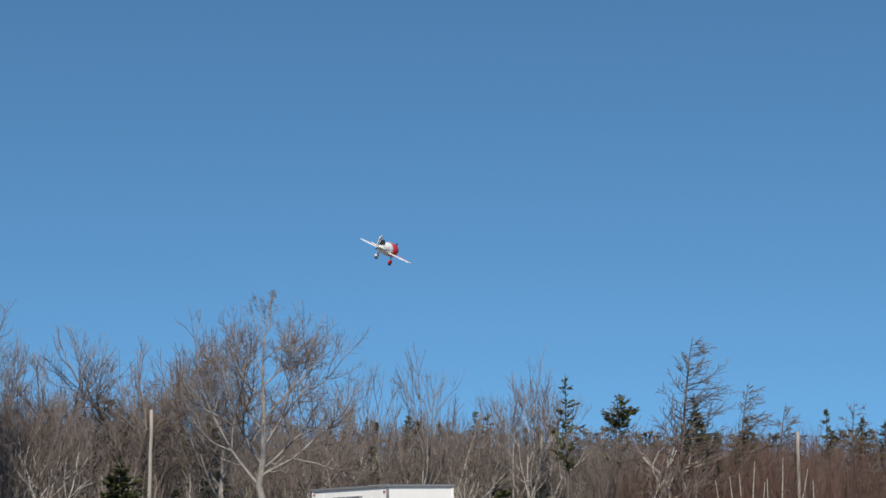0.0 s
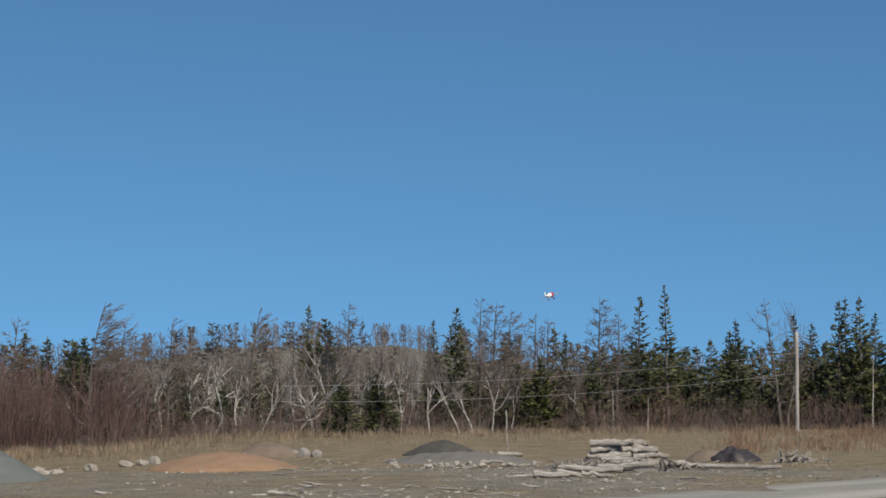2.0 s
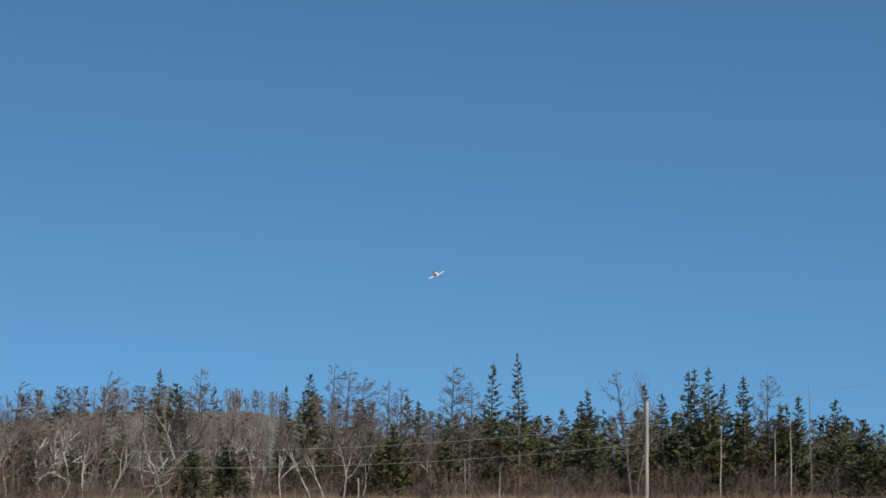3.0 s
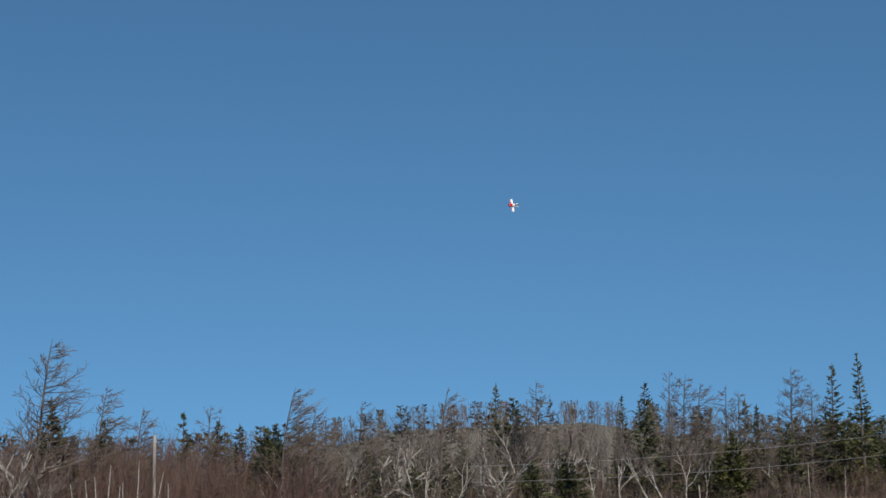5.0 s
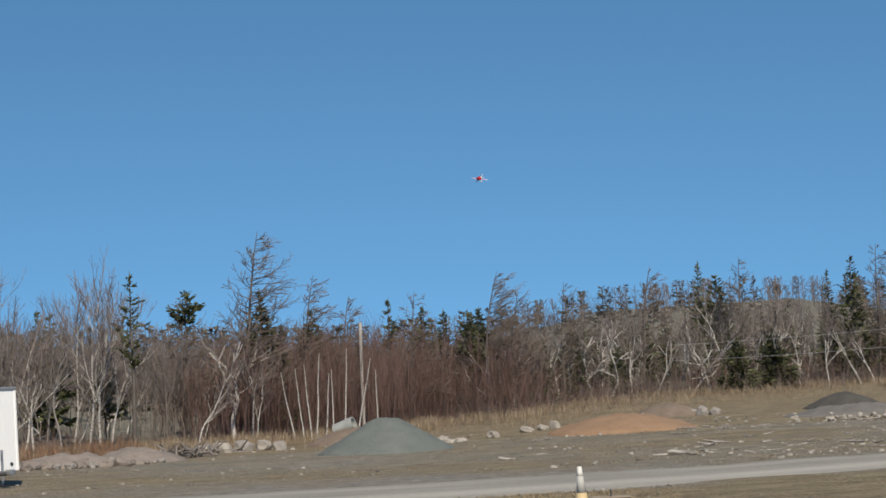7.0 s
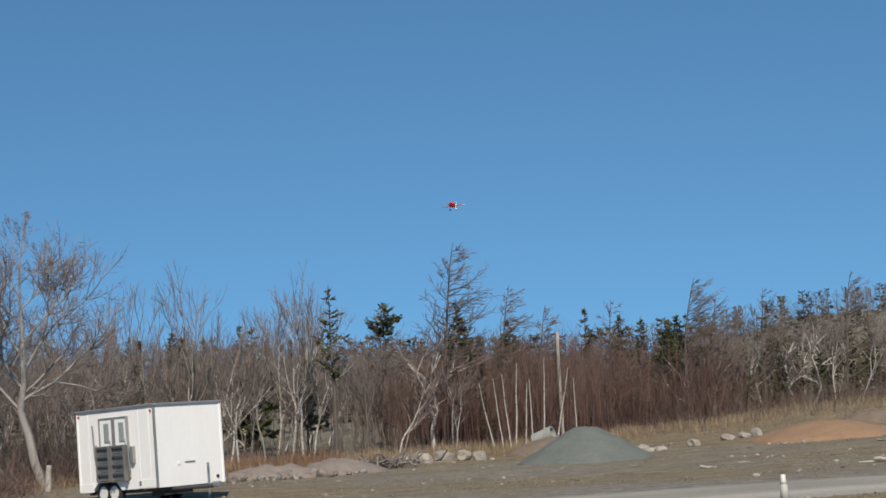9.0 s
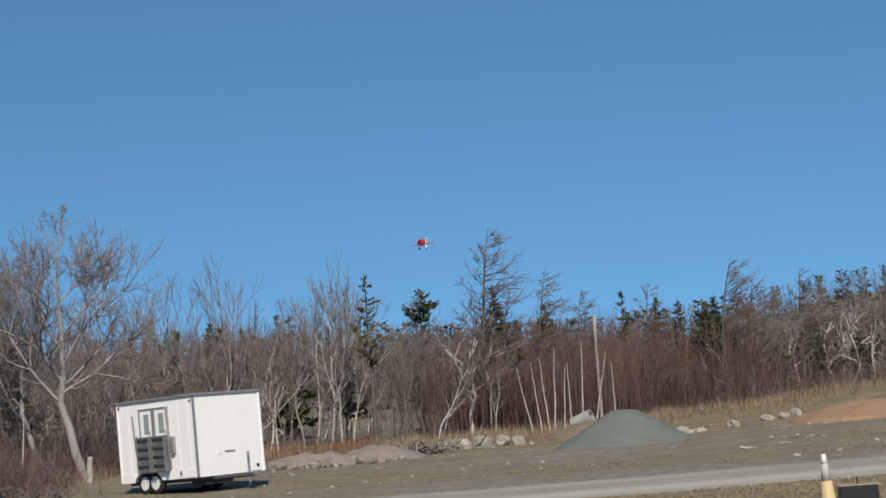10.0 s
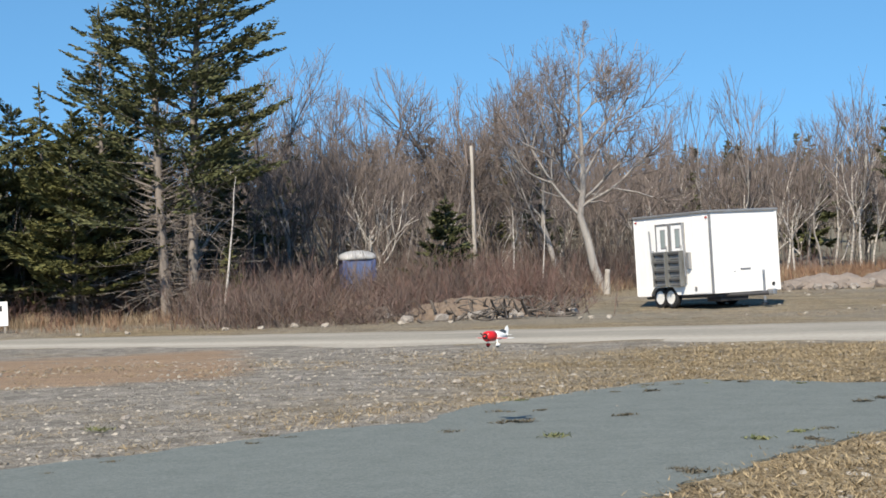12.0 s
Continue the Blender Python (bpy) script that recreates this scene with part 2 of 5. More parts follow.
def forked_tree(rng, height, style, girth, lean, thin):
    levels, first, angle, lift, wig, stem = FORK[style]
    trunk, crown = Wood(), Wood()
    grow(rng, trunk, crown, (0, 0, -0.2), (0, 0, 1), first * height, girth * height, 0, levels, angle, lift, wig, thin, stem)
    return settle(trunk, crown, height, lean)


def maple(rng, height, limbs, girth=0.02, thin=1.0, sway=-0.07):
    """A maple with a leader and main limbs: (share of height, degrees from upright to one side, degrees to the back, length)."""
    trunk, crown = Wood(), Wood()
    k = np.linspace(0, 1, 11)
    x = sway * height * np.sin(np.minimum(k / 0.34, 1.0) * math.pi / 2) + 0.03 * height * np.maximum(k - 0.34, 0)
    pts = np.stack([x - 0.0 * k, 0 * k, height * k], 1) + rng.normal(0, 0.006 * height, (11, 3)) * [1, 1, 0]
    pts[0] = 0
    rad = girth * height * ((1 - k) ** 1.1 * 0.9 + 0.04)
    trunk.tube(np.vstack([[0, 0, -0.3], pts]), np.concatenate([[rad[0] * 1.25], rad]), 8)
    for t, side, back, size in limbs:
        p, _ = along(pts, t)
        way = Vector((math.sin(radians(side)), math.sin(radians(back)), math.cos(radians(side)))).normalized()
        r = 0.55 * rad[int(t * 10)]
        grow(rng, trunk, crown, p, way, size * height * 0.34, r, 1, 7 if size > 0.25 else 5, 28, 0.2, 0.10, thin, 3)
    return settle(trunk, crown, height)


def bare_tree(rng, height, style, girth=0.02, lean=(0, 0), wind=0.0, thin=1.0, rich=1.0):
    """Trunk and crown of a leafless tree, as two Woods."""
    if style in FORK:
        return forked_tree(rng, height, style, girth, lean, thin)
    limbs, twigs, fine, first, reach, angle, lift, wig = BARE[style]
    trunk, crown = Wood(), Wood()
    steps = 9
    top = np.array([lean[0], lean[1], height])
    k = np.linspace(0, 1, steps + 1)
    pts = np.outer(k, top) + np.cumsum(rng.normal(0, wig * 0.26 * height / steps, (steps + 1, 3)), 0) * [1, 1, 0]
    pts[0] = 0
    if wind:
        pts[:, 0] += wind * height * 0.16 * k ** 3
    r0 = girth * height
    rad = r0 * (1 - k) ** 0.85 + 0.008 * thin
    rad[0] *= 1.25
    trunk.tube(np.vstack([[0, 0, -0.3], pts]), np.concatenate([[rad[0]], rad]), 6)
    for i in range(int(limbs * rich)):
        t = first + (0.97 - first) * ((i + rng.random()) / (limbs * rich))
        p, d = along(pts, t)
        shape = (1 - t) ** 0.6 if style == "larch" else (0.3 + 0.7 * math.sin(math.pi * min(1, (1 - t) / (1 - first) * 0.75 + 0.12))) * min(1, 0.3 + 1.8 * (1 - t))
        L = reach * height * shape * rng.uniform(0.65, 1.15)
        way = side_way(rng, d, angle, wind * 1.1)
        L *= 1 + 0.9 * wind * way[0]
        path = curve_path(rng, p, way, L, 4, (wind * 0.9, 0, lift + wind), wig)
        rb = max(0.009 * thin, rad[min(int(t * steps), steps)] * 0.5)
        crown.tube(path, np.linspace(rb, 0.006 * thin, 5), 4 if rb > 0.03 else 3)
        for _ in range(twigs):
            q, e = along(path, rng.uniform(0.25, 1.0))
            way2 = side_way(rng, e, 40, wind)
            path2 = curve_path(rng, q, way2, L * rng.uniform(0.22, 0.5), 3, (wind * 0.6, 0, lift * 0.8), wig)
            (crown.ribbon if rb < 0.03 else crown.tube)(path2, np.linspace(max(0.008 * thin, rb * 0.4), 0.005 * thin, 4))
            for _ in range(fine):
                q3, e3 = along(path2, rng.uniform(0.3, 1.0))
                path3 = curve_path(rng, q3, side_way(rng, e3, 38, wind), L * rng.uniform(0.12, 0.25), 2, (0, 0, lift * 0.5), wig)
                crown.ribbon(path3, (0.0075 * thin, 0.006 * thin, 0.004 * thin))
    tall = max(float(w[:, 2].max()) for w in trunk.v + crown.v)
    for w in trunk.v + crown.v:
        w *= [1, 1, height / tall]
    return trunk, crown


def conifer(rng, height, width=0.17, girth=0.014, first=0.08, levels=26, density=1.0, ragged=0.25, droop=0.15, wind=0.0, blade=1.0, shape=0.9, lean=0.0, dead=0, boughs=True, least=5, inner=0.12, fan=0.14):
    """Trunk and needle crown of a spruce or pine, as two Woods."""
    trunk, crown = Wood(), Wood()
    k = np.linspace(0, 1, 8)
    pts = np.stack([lean * height * k ** 2, 0 * k, height * k], 1) + np.cumsum(rng.normal(0, 0.004 * height, (8, 3)), 0) * [1, 1, 0]
    trunk.tube(np.vstack([[0, 0, -0.3], pts]), np.concatenate([[girth * height * 1.15], girth * height * (1 - k) + 0.012]), 6)
    for lv in range(levels):
        t = first + (0.985 - first) * lv / (levels - 1)
        full = width * height * ((1 - t) ** shape + 0.035)
        for b in range(int(rng.integers(4, 7))):
            if rng.random() < ragged * 0.5:
                continue
            p, _ = along(pts, min(0.999, t + rng.normal(0, 0.4 / levels)))
            a = rng.uniform(0, 2 * math.pi)
            L = full * rng.uniform(1 - ragged, 1 + ragged)
            if L < 0.05:
                L = 0.05
            way = np.array([math.cos(a) + wind, math.sin(a), 0.35 - droop * 2 * (1 - t) + rng.normal(0, 0.14)])
            way /= np.linalg.norm(way)
            path = curve_path(rng, p, way, L, 3, (wind, 0, 0.25), 0.06)
            if boughs:
                trunk.tube(path, (max(0.008, 0.018 * L), 0.008, 0.006, 0.004), 3)
            m = max(least, int(17 * L / (0.1 * height) ** 0.5 * density))
            s = rng.uniform(inner, 1.0, m)
            idx = np.minimum((s * 3).astype(int), 2)
            base = path[idx] + (path[idx + 1] - path[idx]) * (s * 3 - idx)[:, None]
            f = (path[-1] - path[0]) / (np.linalg.norm(path[-1] - path[0]) + 1e-9)
            side = np.cross(f, [0, 0, 1])
            side /= np.linalg.norm(side) + 1e-9
            sg = rng.choice([-1, 1], m)[:, None]
            base = base + side * sg * (rng.random((m, 1)) * fan * L * (1.15 - s[:, None])) + [0, 0, -0.04] * rng.random((m, 1))
            ln = (0.18 + 0.35 * (1 - s) * L)[:, None] * rng.uniform(0.5, 1.1, (m, 1)) * blade
            ln = np.minimum(ln, 0.4 * blade)
            d = f * 0.75 + side * sg * rng.uniform(0.1, 0.9, (m, 1)) + rng.normal(0, 0.22, (m, 3)) + [0, 0, -droop * 0.6]
            d /= np.linalg.norm(d, axis=1)[:, None]
            w = np.cross(d, rng.normal(size=(m, 3)))
            w /= np.linalg.norm(w, axis=1)[:, None] + 1e-9
            crown.blades(base - d * ln * 0.25, base + d * ln, w * ln * rng.uniform(0.16, 0.3, (m, 1)))
    for _ in range(dead):
        p, _ = along(pts, rng.uniform(0.03, first * 1.25))
        a = rng.uniform(0, 2 * math.pi)
        way = np.array([math.cos(a), math.sin(a), rng.normal(0.05, 0.2)])
        path = curve_path(rng, p, way / np.linalg.norm(way), width * height * rng.uniform(0.3, 1.0), 4, (0, 0, -0.2), 0.12)
        trunk.tube(path, (0.02, 0.015, 0.01, 0.007, 0.004), 3)
        for _ in range(5):
            q, e = along(path, rng.uniform(0.3, 1))
            trunk.tube(curve_path(rng, q, side_way(rng, e, 45, 0), rng.uniform(0.15, 0.5), 2, (0, 0, -0.2), 0.15), (0.008, 0.006, 0.004), 3)
    tip = pts[-1]
    crown.blades(np.array([tip - [0, 0, 0.5], tip - [0, 0, 0.3]]), np.array([tip + [0.02, 0, 0.25], tip + [0, 0, 0.2]]), np.array([[0.05, 0, 0], [0, 0.05, 0]]))
    return trunk, crown


def plant(name, label, category, az, d, woods, mats, turn=0.0, group=""):
    x, y, z = spot(az, d)
    ob = thing(name, label, category, pose(x, y, z, 0, 0, turn), group)
    trunk, crown = woods
    part("trunk", trunk.mesh("trunk", mats[0], smooth=True), None, ob)
    if crown.n:
        part("crown", crown.mesh("crown", mats[1]), None, ob)
    return ob


def height_to(az, d, top):
    """The height of a tree whose top stands top degrees above the eye's level."""
    return d * math.tan(radians(top)) + EYE - spot(az, d)[2]


def scatter(name, label, category, templates, places, mat_sets, kind="stuff"):
    """One object of many trees: templates of (verts, tris, material indices), places of (x, y, z, scale, turn, which)."""
    V, F, I, n = [], [], [], 0
    for x, y, z, s, turn, which in places:
        v, f, m = templates[which]
        c, sn = math.cos(turn), math.sin(turn)
        sx, sz = (s, s) if not isinstance(s, tuple) else s
        rot = np.array([[c * sx, -sn * sx, 0], [sn * sx, c * sx, 0], [0, 0, sz]])
        V.append(v @ rot.T + [x, y, z])
        F.append(f + n)
        I.append(m)
        n += len(v)
    me = mesh_np(name, np.concatenate(V), np.concatenate(F), mat_sets, np.concatenate(I))
    return tagged(new(name, me), label, category, kind=kind)


def template(woods, mats=(0, 1)):
    V, F, I, n = [], [], [], 0
    for w, m in zip(woods, mats):
        v, f = w.arrays()
        V.append(v), F.append(f + n), I.append(np.full(len(f), m))
        n += len(v)
    return np.concatenate(V), np.concatenate(F).astype(int), np.concatenate(I)


# ---------------------------------------------------------------- ground
ROAD_NEAR = ([-60, -40, -21, -11, -6.4, -1.8, 6.3, 12, 20, 30, 60], [46, 40, 34.4, 31.6, 30.5, 29.6, 31.0, 33.0, 36.2, 40.6, 54])
ROAD_FAR = ([-60, -40, -24.6, -13.5, -8, 0, 10, 15, 26, 40, 60], [52, 46, 40, 38.2, 37.4, 36.8, 38.4, 40.2, 45, 51, 60])
PAD = [(-15, 4.5), (-10.2, 9.5), (-8, 12.9), (-7.1, 14.3), (-6.3, 16.0), (-5.4, 16.6), (-5.6, 17.9), (-4.8, 19.8), (-4.3, 21.0), (-3.7, 21.7), (-1.7, 20.8),
       (0.2, 20.2), (0.45, 18.9), (-0.4, 16.6), (-1.0, 15.6), (-1.6, 13.9), (-2.0, 12.4), (-2.3, 11.3), (-3.2, 8.5), (-6, 3.5)]


def ground_material():
    n = Nodes("open_ground", 0.95, spec=0.1)
    pos = n.coords(True)
    att = n.add("Attribute")
    att.attribute_name = "cover"
    sep = n.add("SeparateColor")
    n.link(att.outputs["Color"], sep.inputs["Color"])
    big = n.noise(pos, 0.35, 5, 0.6)
    mid = n.noise(pos, 2.2, 5, 0.7)
    flat = n.noise(pos, 1.3, 6, 0.75, (0.5, 1.4, 1))
    fine = n.noise(pos, 14, 4, 0.75)
    grit = n.noise(pos, 45, 2, 0.7)
    gravel = n.ramp(n.mix(0.6, mid, n.mix(0.5, fine, grit)), (0.39, (0.10, 0.091, 0.078)), (0.5, (0.22, 0.204, 0.178)), (0.61, (0.43, 0.40, 0.355)))
    soil = n.ramp(n.mix(0.5, flat, fine), (0.38, (0.115, 0.108, 0.083)), (0.5, (0.195, 0.184, 0.146)), (0.62, (0.29, 0.275, 0.225)))
    grass = n.ramp(n.mix(0.6, flat, fine), (0.40, (0.09, 0.068, 0.041)), (0.5, (0.22, 0.176, 0.111)), (0.60, (0.37, 0.31, 0.207)))
    sand = n.ramp(n.mix(0.5, flat, fine), (0.34, (0.19, 0.135, 0.092)), (0.66, (0.38, 0.275, 0.19)))

    def patchy(mask, tex, soft=0.16):
        add = n.add("Math")
        add.operation = "ADD"
        n.link(mask, add.inputs[0])
        n.link(tex, add.inputs[1])
        m = n.add("MapRange")
        m.inputs["From Min"].default_value = 1.0 - soft
        m.inputs["From Max"].default_value = 1.0 + soft
        n.link(add.outputs[0], m.inputs["Value"])
        return m.outputs["Result"]

    wide = n.mix(0.5, big, flat)
    col = n.mix(patchy(sep.outputs["Blue"], wide), soil, gravel)
    col = n.mix(patchy(sep.outputs["Red"], wide), col, grass)
    col = n.mix(patchy(sep.outputs["Green"], wide, 0.1), col, sand)
    speck = n.ramp(grit, (0.66, 0.0), (0.72, 1.0))
    col = n.mix(n.mix(0.65, (0, 0, 0), speck), col, (0.5, 0.48, 0.45))
    n.color(col)
    n.bump(n.mix(0.5, fine, mid), 1.0, 0.12)
    return n.mat


def lump(x, y, size, seed=0.0):
    return noise.noise(Vector((x / size, y / size, seed)))


def cover(x, y):
    """How much dry grass, orange sand and gravel lies at a place, each 0 to 1."""
    d, az = math.hypot(x, y), bearing(x, y)
    near, far = np.interp(x, *ROAD_NEAR), np.interp(x, *ROAD_FAR)
    grass, sand, gravel = 0.45, 0.0, 0.45
    if y < near:
        left = min(max((-az - 7) / 12, 0), 1) * min(max(y / 8, 0), 1)
        grass = 0.72 - 0.38 * left + 0.2 * lump(x, y, 4)
        gravel = 0.45 + 0.4 * left
        if y > near - 1.2:
            gravel, grass = 0.8, grass - 0.12
        if az < -19 and 24 < d < 38:
            sand = 0.64 * min(1, (-az - 20) / 5) * min(1, (d - 24) / 3) * min(1, (38 - d) / 4)
        if y < 16:
            grass += (0.85 - grass) * min(max((az + 16) / 8, 0), 1)
    else:
        grass = 0.5 + 0.2 * lump(x, y, 6)
        gravel = 0.55 + 0.25 * lump(x, y, 5, 3) if d < 62 else 0.3
        if y < far + 5:
            gravel += 0.15 * (1 - (y - far) / 5)
        if d > 62:
            grass = 0.7
    if d > edge(az) + 3:
        grass, gravel = 0.1, 0.0
    return max(0, min(1, grass)), sand, max(0, min(1, gravel))


def make_ground():
    az = [a / 2 for a in range(-104, 105)] + list(range(57, 308, 6))
    rings = [2.0]
    while rings[-1] < 130:
        rings.append(rings[-1] * 1.028 + 0.02)
    while rings[-1] < 4000:
        rings.append(rings[-1] * 1.25)
    V, col = [(0, 0, 0)], [(0.8, 0, 0.4)]
    for r in rings:
        for a in az:
            x, y = r * math.sin(radians(a)), r * math.cos(radians(a))
            z = ground_z(x, y)
            if 24 < r < 130 and abs(a) < 52:
                z += 0.035 * lump(x, y, 2.5) + (0.06 * lump(x, y, 7, 5) if r > 50 else 0)
            V.append((x, y, z - (0.014 if r < 45 else 0)))
            col.append(cover(x, y))
    k, F = len(az), []
    for j in range(k):
        F.append((0, 1 + (j + 1) % k, 1 + j))
    for i in range(len(rings) - 1):
        for j in range(k):
            a, b = 1 + i * k + j, 1 + i * k + (j + 1) % k
            F += [(a, b, b + k), (a, b + k, a + k)]
    me = mesh_np("ground", V, F, [ground_material()], smooth=True)
    me.flip_normals()
    layer = me.color_attributes.new("cover", "FLOAT_COLOR", "POINT")
    layer.data.foreach_set("color", np.concatenate([np.array(col), np.ones((len(col), 1))], 1).astype(np.float32).ravel())
    tagged(new("ground", me), "dry grass, gravel and bare soil of an open field", "ground", kind="structure")


def strip_material(name, low, mid, high, scale, tracks=False, stretch=(0.35, 1.6, 1)):
    n = Nodes(name, 0.95, spec=0.15)
    pos = n.coords(True)
    broad = n.noise(pos, scale * 0.12, 5, 0.65, stretch)
    fine = n.noise(pos, scale, 5, 0.75)
    grit = n.noise(pos, scale * 4, 2, 0.7)
    col = n.ramp(n.mix(0.62 if tracks else 0.82, broad, n.mix(0.5, fine, grit)), (0.36, low), (0.5, mid), (0.64, high))
    if tracks:
        att = n.add("Attribute")
        att.attribute_name = "wear"
        col = n.mix(att.outputs["Fac"], col, n.ramp(fine, (0.3, (0.32, 0.30, 0.258)), (0.7, (0.50, 0.47, 0.41))))
    n.color(col)
    n.bump(n.mix(0.5, fine, grit), 0.6, 0.02)
    return n.mat


def make_road():
    xs = np.arange(-60, 60.1, 0.5)
    cols = 15
    V, F, wear = [], [], []
    for i, x in enumerate(xs):
        a, b = np.interp(x, *ROAD_NEAR), np.interp(x, *ROAD_FAR)
        a += 0.35 * lump(x, 3, 1.7) + 0.15 * lump(x, 3, 0.5)
        b += 0.7 * lump(x, 9, 2.3) + 0.2 * lump(x, 9, 0.6)
        for j in range(cols):
            s = j / (cols - 1)
            y = a + (b - a) * s
            e = min(s, 1 - s)
            V.append((x, y, ground_z(x, y) + 0.012 * min(1, e * 8) - 0.035 * (e == 0)))
            wear.append(0.9 * math.exp(-((s - 0.2) / 0.14) ** 2) + 0.75 * math.exp(-((s - 0.74) / 0.07) ** 2) * (0.5 + 0.5 * lump(x, 1, 5)) + 0.1 * lump(x, y, 1.2))
    for i in range(len(xs) - 1):
        for j in range(cols - 1):
            a = i * cols + j
            F += [(a, a + cols, a + cols + 1), (a, a + cols + 1, a + 1)]
    me = mesh_np("road", V, F, [strip_material("road_gravel", (0.185, 0.176, 0.152), (0.26, 0.246, 0.214), (0.345, 0.326, 0.285), 9, True)], smooth=True)
    layer = me.attributes.new("wear", "FLOAT", "POINT")
    layer.data.foreach_set("value", np.clip(wear, 0, 1).astype(np.float32))
    tagged(new("road", me), "pale grey gravel road with worn wheel tracks", "road", kind="structure")


def make_pad():
    bm = bmesh.new()
    pts = []
    for (x0, y0), (x1, y1) in zip(PAD, PAD[1:] + PAD[:1]):
        k = max(1, int(math.hypot(x1 - x0, y1 - y0) / 0.2))
        for i in range(k):
            x, y = x0 + (x1 - x0) * i / k, y0 + (y1 - y0) * i / k
            pts.append((x + 0.16 * lump(x, y, 0.7) + 0.07 * lump(x, y, 0.22, 2), y + 0.16 * lump(x, y, 0.7, 4) + 0.07 * lump(x, y, 0.2, 6)))
    top = [bm.verts.new((x, y, 0.004)) for x, y in pts]
    low = [bm.verts.new((x, y, -0.06)) for x, y in pts]
    f = bm.faces.new(top)
    for i in range(len(pts)):
        j = (i + 1) % len(pts)
        bm.faces.new((top[i], low[i], low[j], top[j]))
    bmesh.ops.triangulate(bm, faces=[f])
    mat = strip_material("worn_asphalt", (0.093, 0.11, 0.106), (0.147, 0.168, 0.163), (0.21, 0.234, 0.226), 22, stretch=None)
    tagged(part("pavement", bm, mat, None), "worn blue-grey asphalt runway with a ragged edge", "pavement", kind="structure")


make_ground()
make_road()
make_pad()


# ---------------------------------------------------------------- stones, piles and rubble
def rock_material(name, low, high):
    n = Nodes(name, 0.9, spec=0.2)
    vec = n.coords()
    a, b = n.noise(vec, 3, 6, 0.7), n.noise(vec, 16, 4, 0.7)
    rnd = n.add("ObjectInfo").outputs["Random"]
    n.color(n.mix(0.25, n.ramp(n.mix(0.5, a, b), (0.3, low), (0.7, high)), n.ramp(rnd, (0.0, low), (1.0, high))))
    n.bump(n.mix(0.5, a, b), 0.8, 0.05)
    return n.mat


M["pale_rock"] = rock_material("pale_rock", (0.22, 0.195, 0.165), (0.46, 0.42, 0.365))
M["grey_rock"] = rock_material("grey_rock", (0.16, 0.145, 0.13), (0.36, 0.33, 0.30))
M["gravel_stone"] = simple("gravel_stone", (0.13, 0.118, 0.10), (0.33, 0.305, 0.265), 0.7, 0.9, bump=0, island=0.75)
M["pink_rock"] = rock_material("pink_rock", (0.135, 0.115, 0.1), (0.285, 0.245, 0.215))


def stone_bm(rng, sx, sy, sz, rough=0.22, bm=None, at=(0, 0, 0), sub=2):
    bm = bm or bmesh.new()
    made = bmesh.ops.create_icosphere(bm, subdivisions=sub, radius=1)
    seed = float(rng.uniform(0, 100))
    turn = Euler((rng.uniform(-0.3, 0.3), rng.uniform(-0.3, 0.3), rng.uniform(0, 6.3))).to_matrix()
    for v in made["verts"]:
        p = v.co.copy()
        k = 1 + rough * 1.6 * noise.noise(p * 1.1 + Vector((seed, 0, 0))) + rough * 0.6 * noise.noise(p * 2.7 + Vector((0, seed, 0)))
        p = Vector([max(-0.8, min(0.8, c)) for c in p]) * k
        v.co = turn @ Vector((p.x * sx, p.y * sy, p.z * sz)) + Vector(at)
    return bm


def put_stone(rng, az, d, sx, sy, sz, mat, label, group="", lift=0.45):
    x, y, z = spot(az, d)
    ob = new("stone", bm_mesh("stone", stone_bm(rng, sx, sy, sz), M[mat]))
    ob.matrix_basis = pose(x, y, z + sz * lift, 0, 0, rng.uniform(0, 360))
    return tagged(ob, label, "stone", group)


def heap(name, label, az, d, rx, ry, h, material, seed=0, power=1.0, turn=0.0, grain=0.05, category="pile"):
    """A tipped heap of loose material with a rounded crest."""
    x, y, z = spot(az, d)
    k, rings = 64, 26
    V, F = [(0, 0, h if power != 1.0 else 0.85 * h)], []
    for i in range(1, rings + 1):
        s = i / rings
        for j in range(k):
            a = 2 * math.pi * j / k
            out = s * (1 + 0.1 * noise.noise(Vector((math.cos(a) * 1.3, math.sin(a) * 1.3, seed))))
            px, py = rx * out * math.cos(a), ry * out * math.sin(a)
            crest = (1 - s ** power) if power != 1.0 else (1 - s) * (1 - 0.15 * math.exp(-(s / 0.12) ** 2))
            pz = h * crest + grain * h * noise.noise(Vector((px * 2.2, py * 2.2, seed))) + 0.4 * grain * h * noise.noise(Vector((px * 6, py * 6, seed)))
            V.append((px, py, pz - (0.25 if i == rings else 0.03 * s)))
    for j in range(k):
        F.append((0, 1 + j, 1 + (j + 1) % k))
    for i in range(rings - 1):
        for j in range(k):
            a, b = 1 + i * k + j, 1 + i * k + (j + 1) % k
            F += [(a, a + k, b + k), (a, b + k, b)]
    ob = new(name, mesh_np(name, V, F, [material], smooth=True))
    ob.matrix_basis = pose(x, y, z, 0, 0, turn - az)
    return tagged(ob, label, category)


def loose(name, low, high):
    return simple(name, low, high, 1.6, 0.95, bump=0.8, distance=0.05)


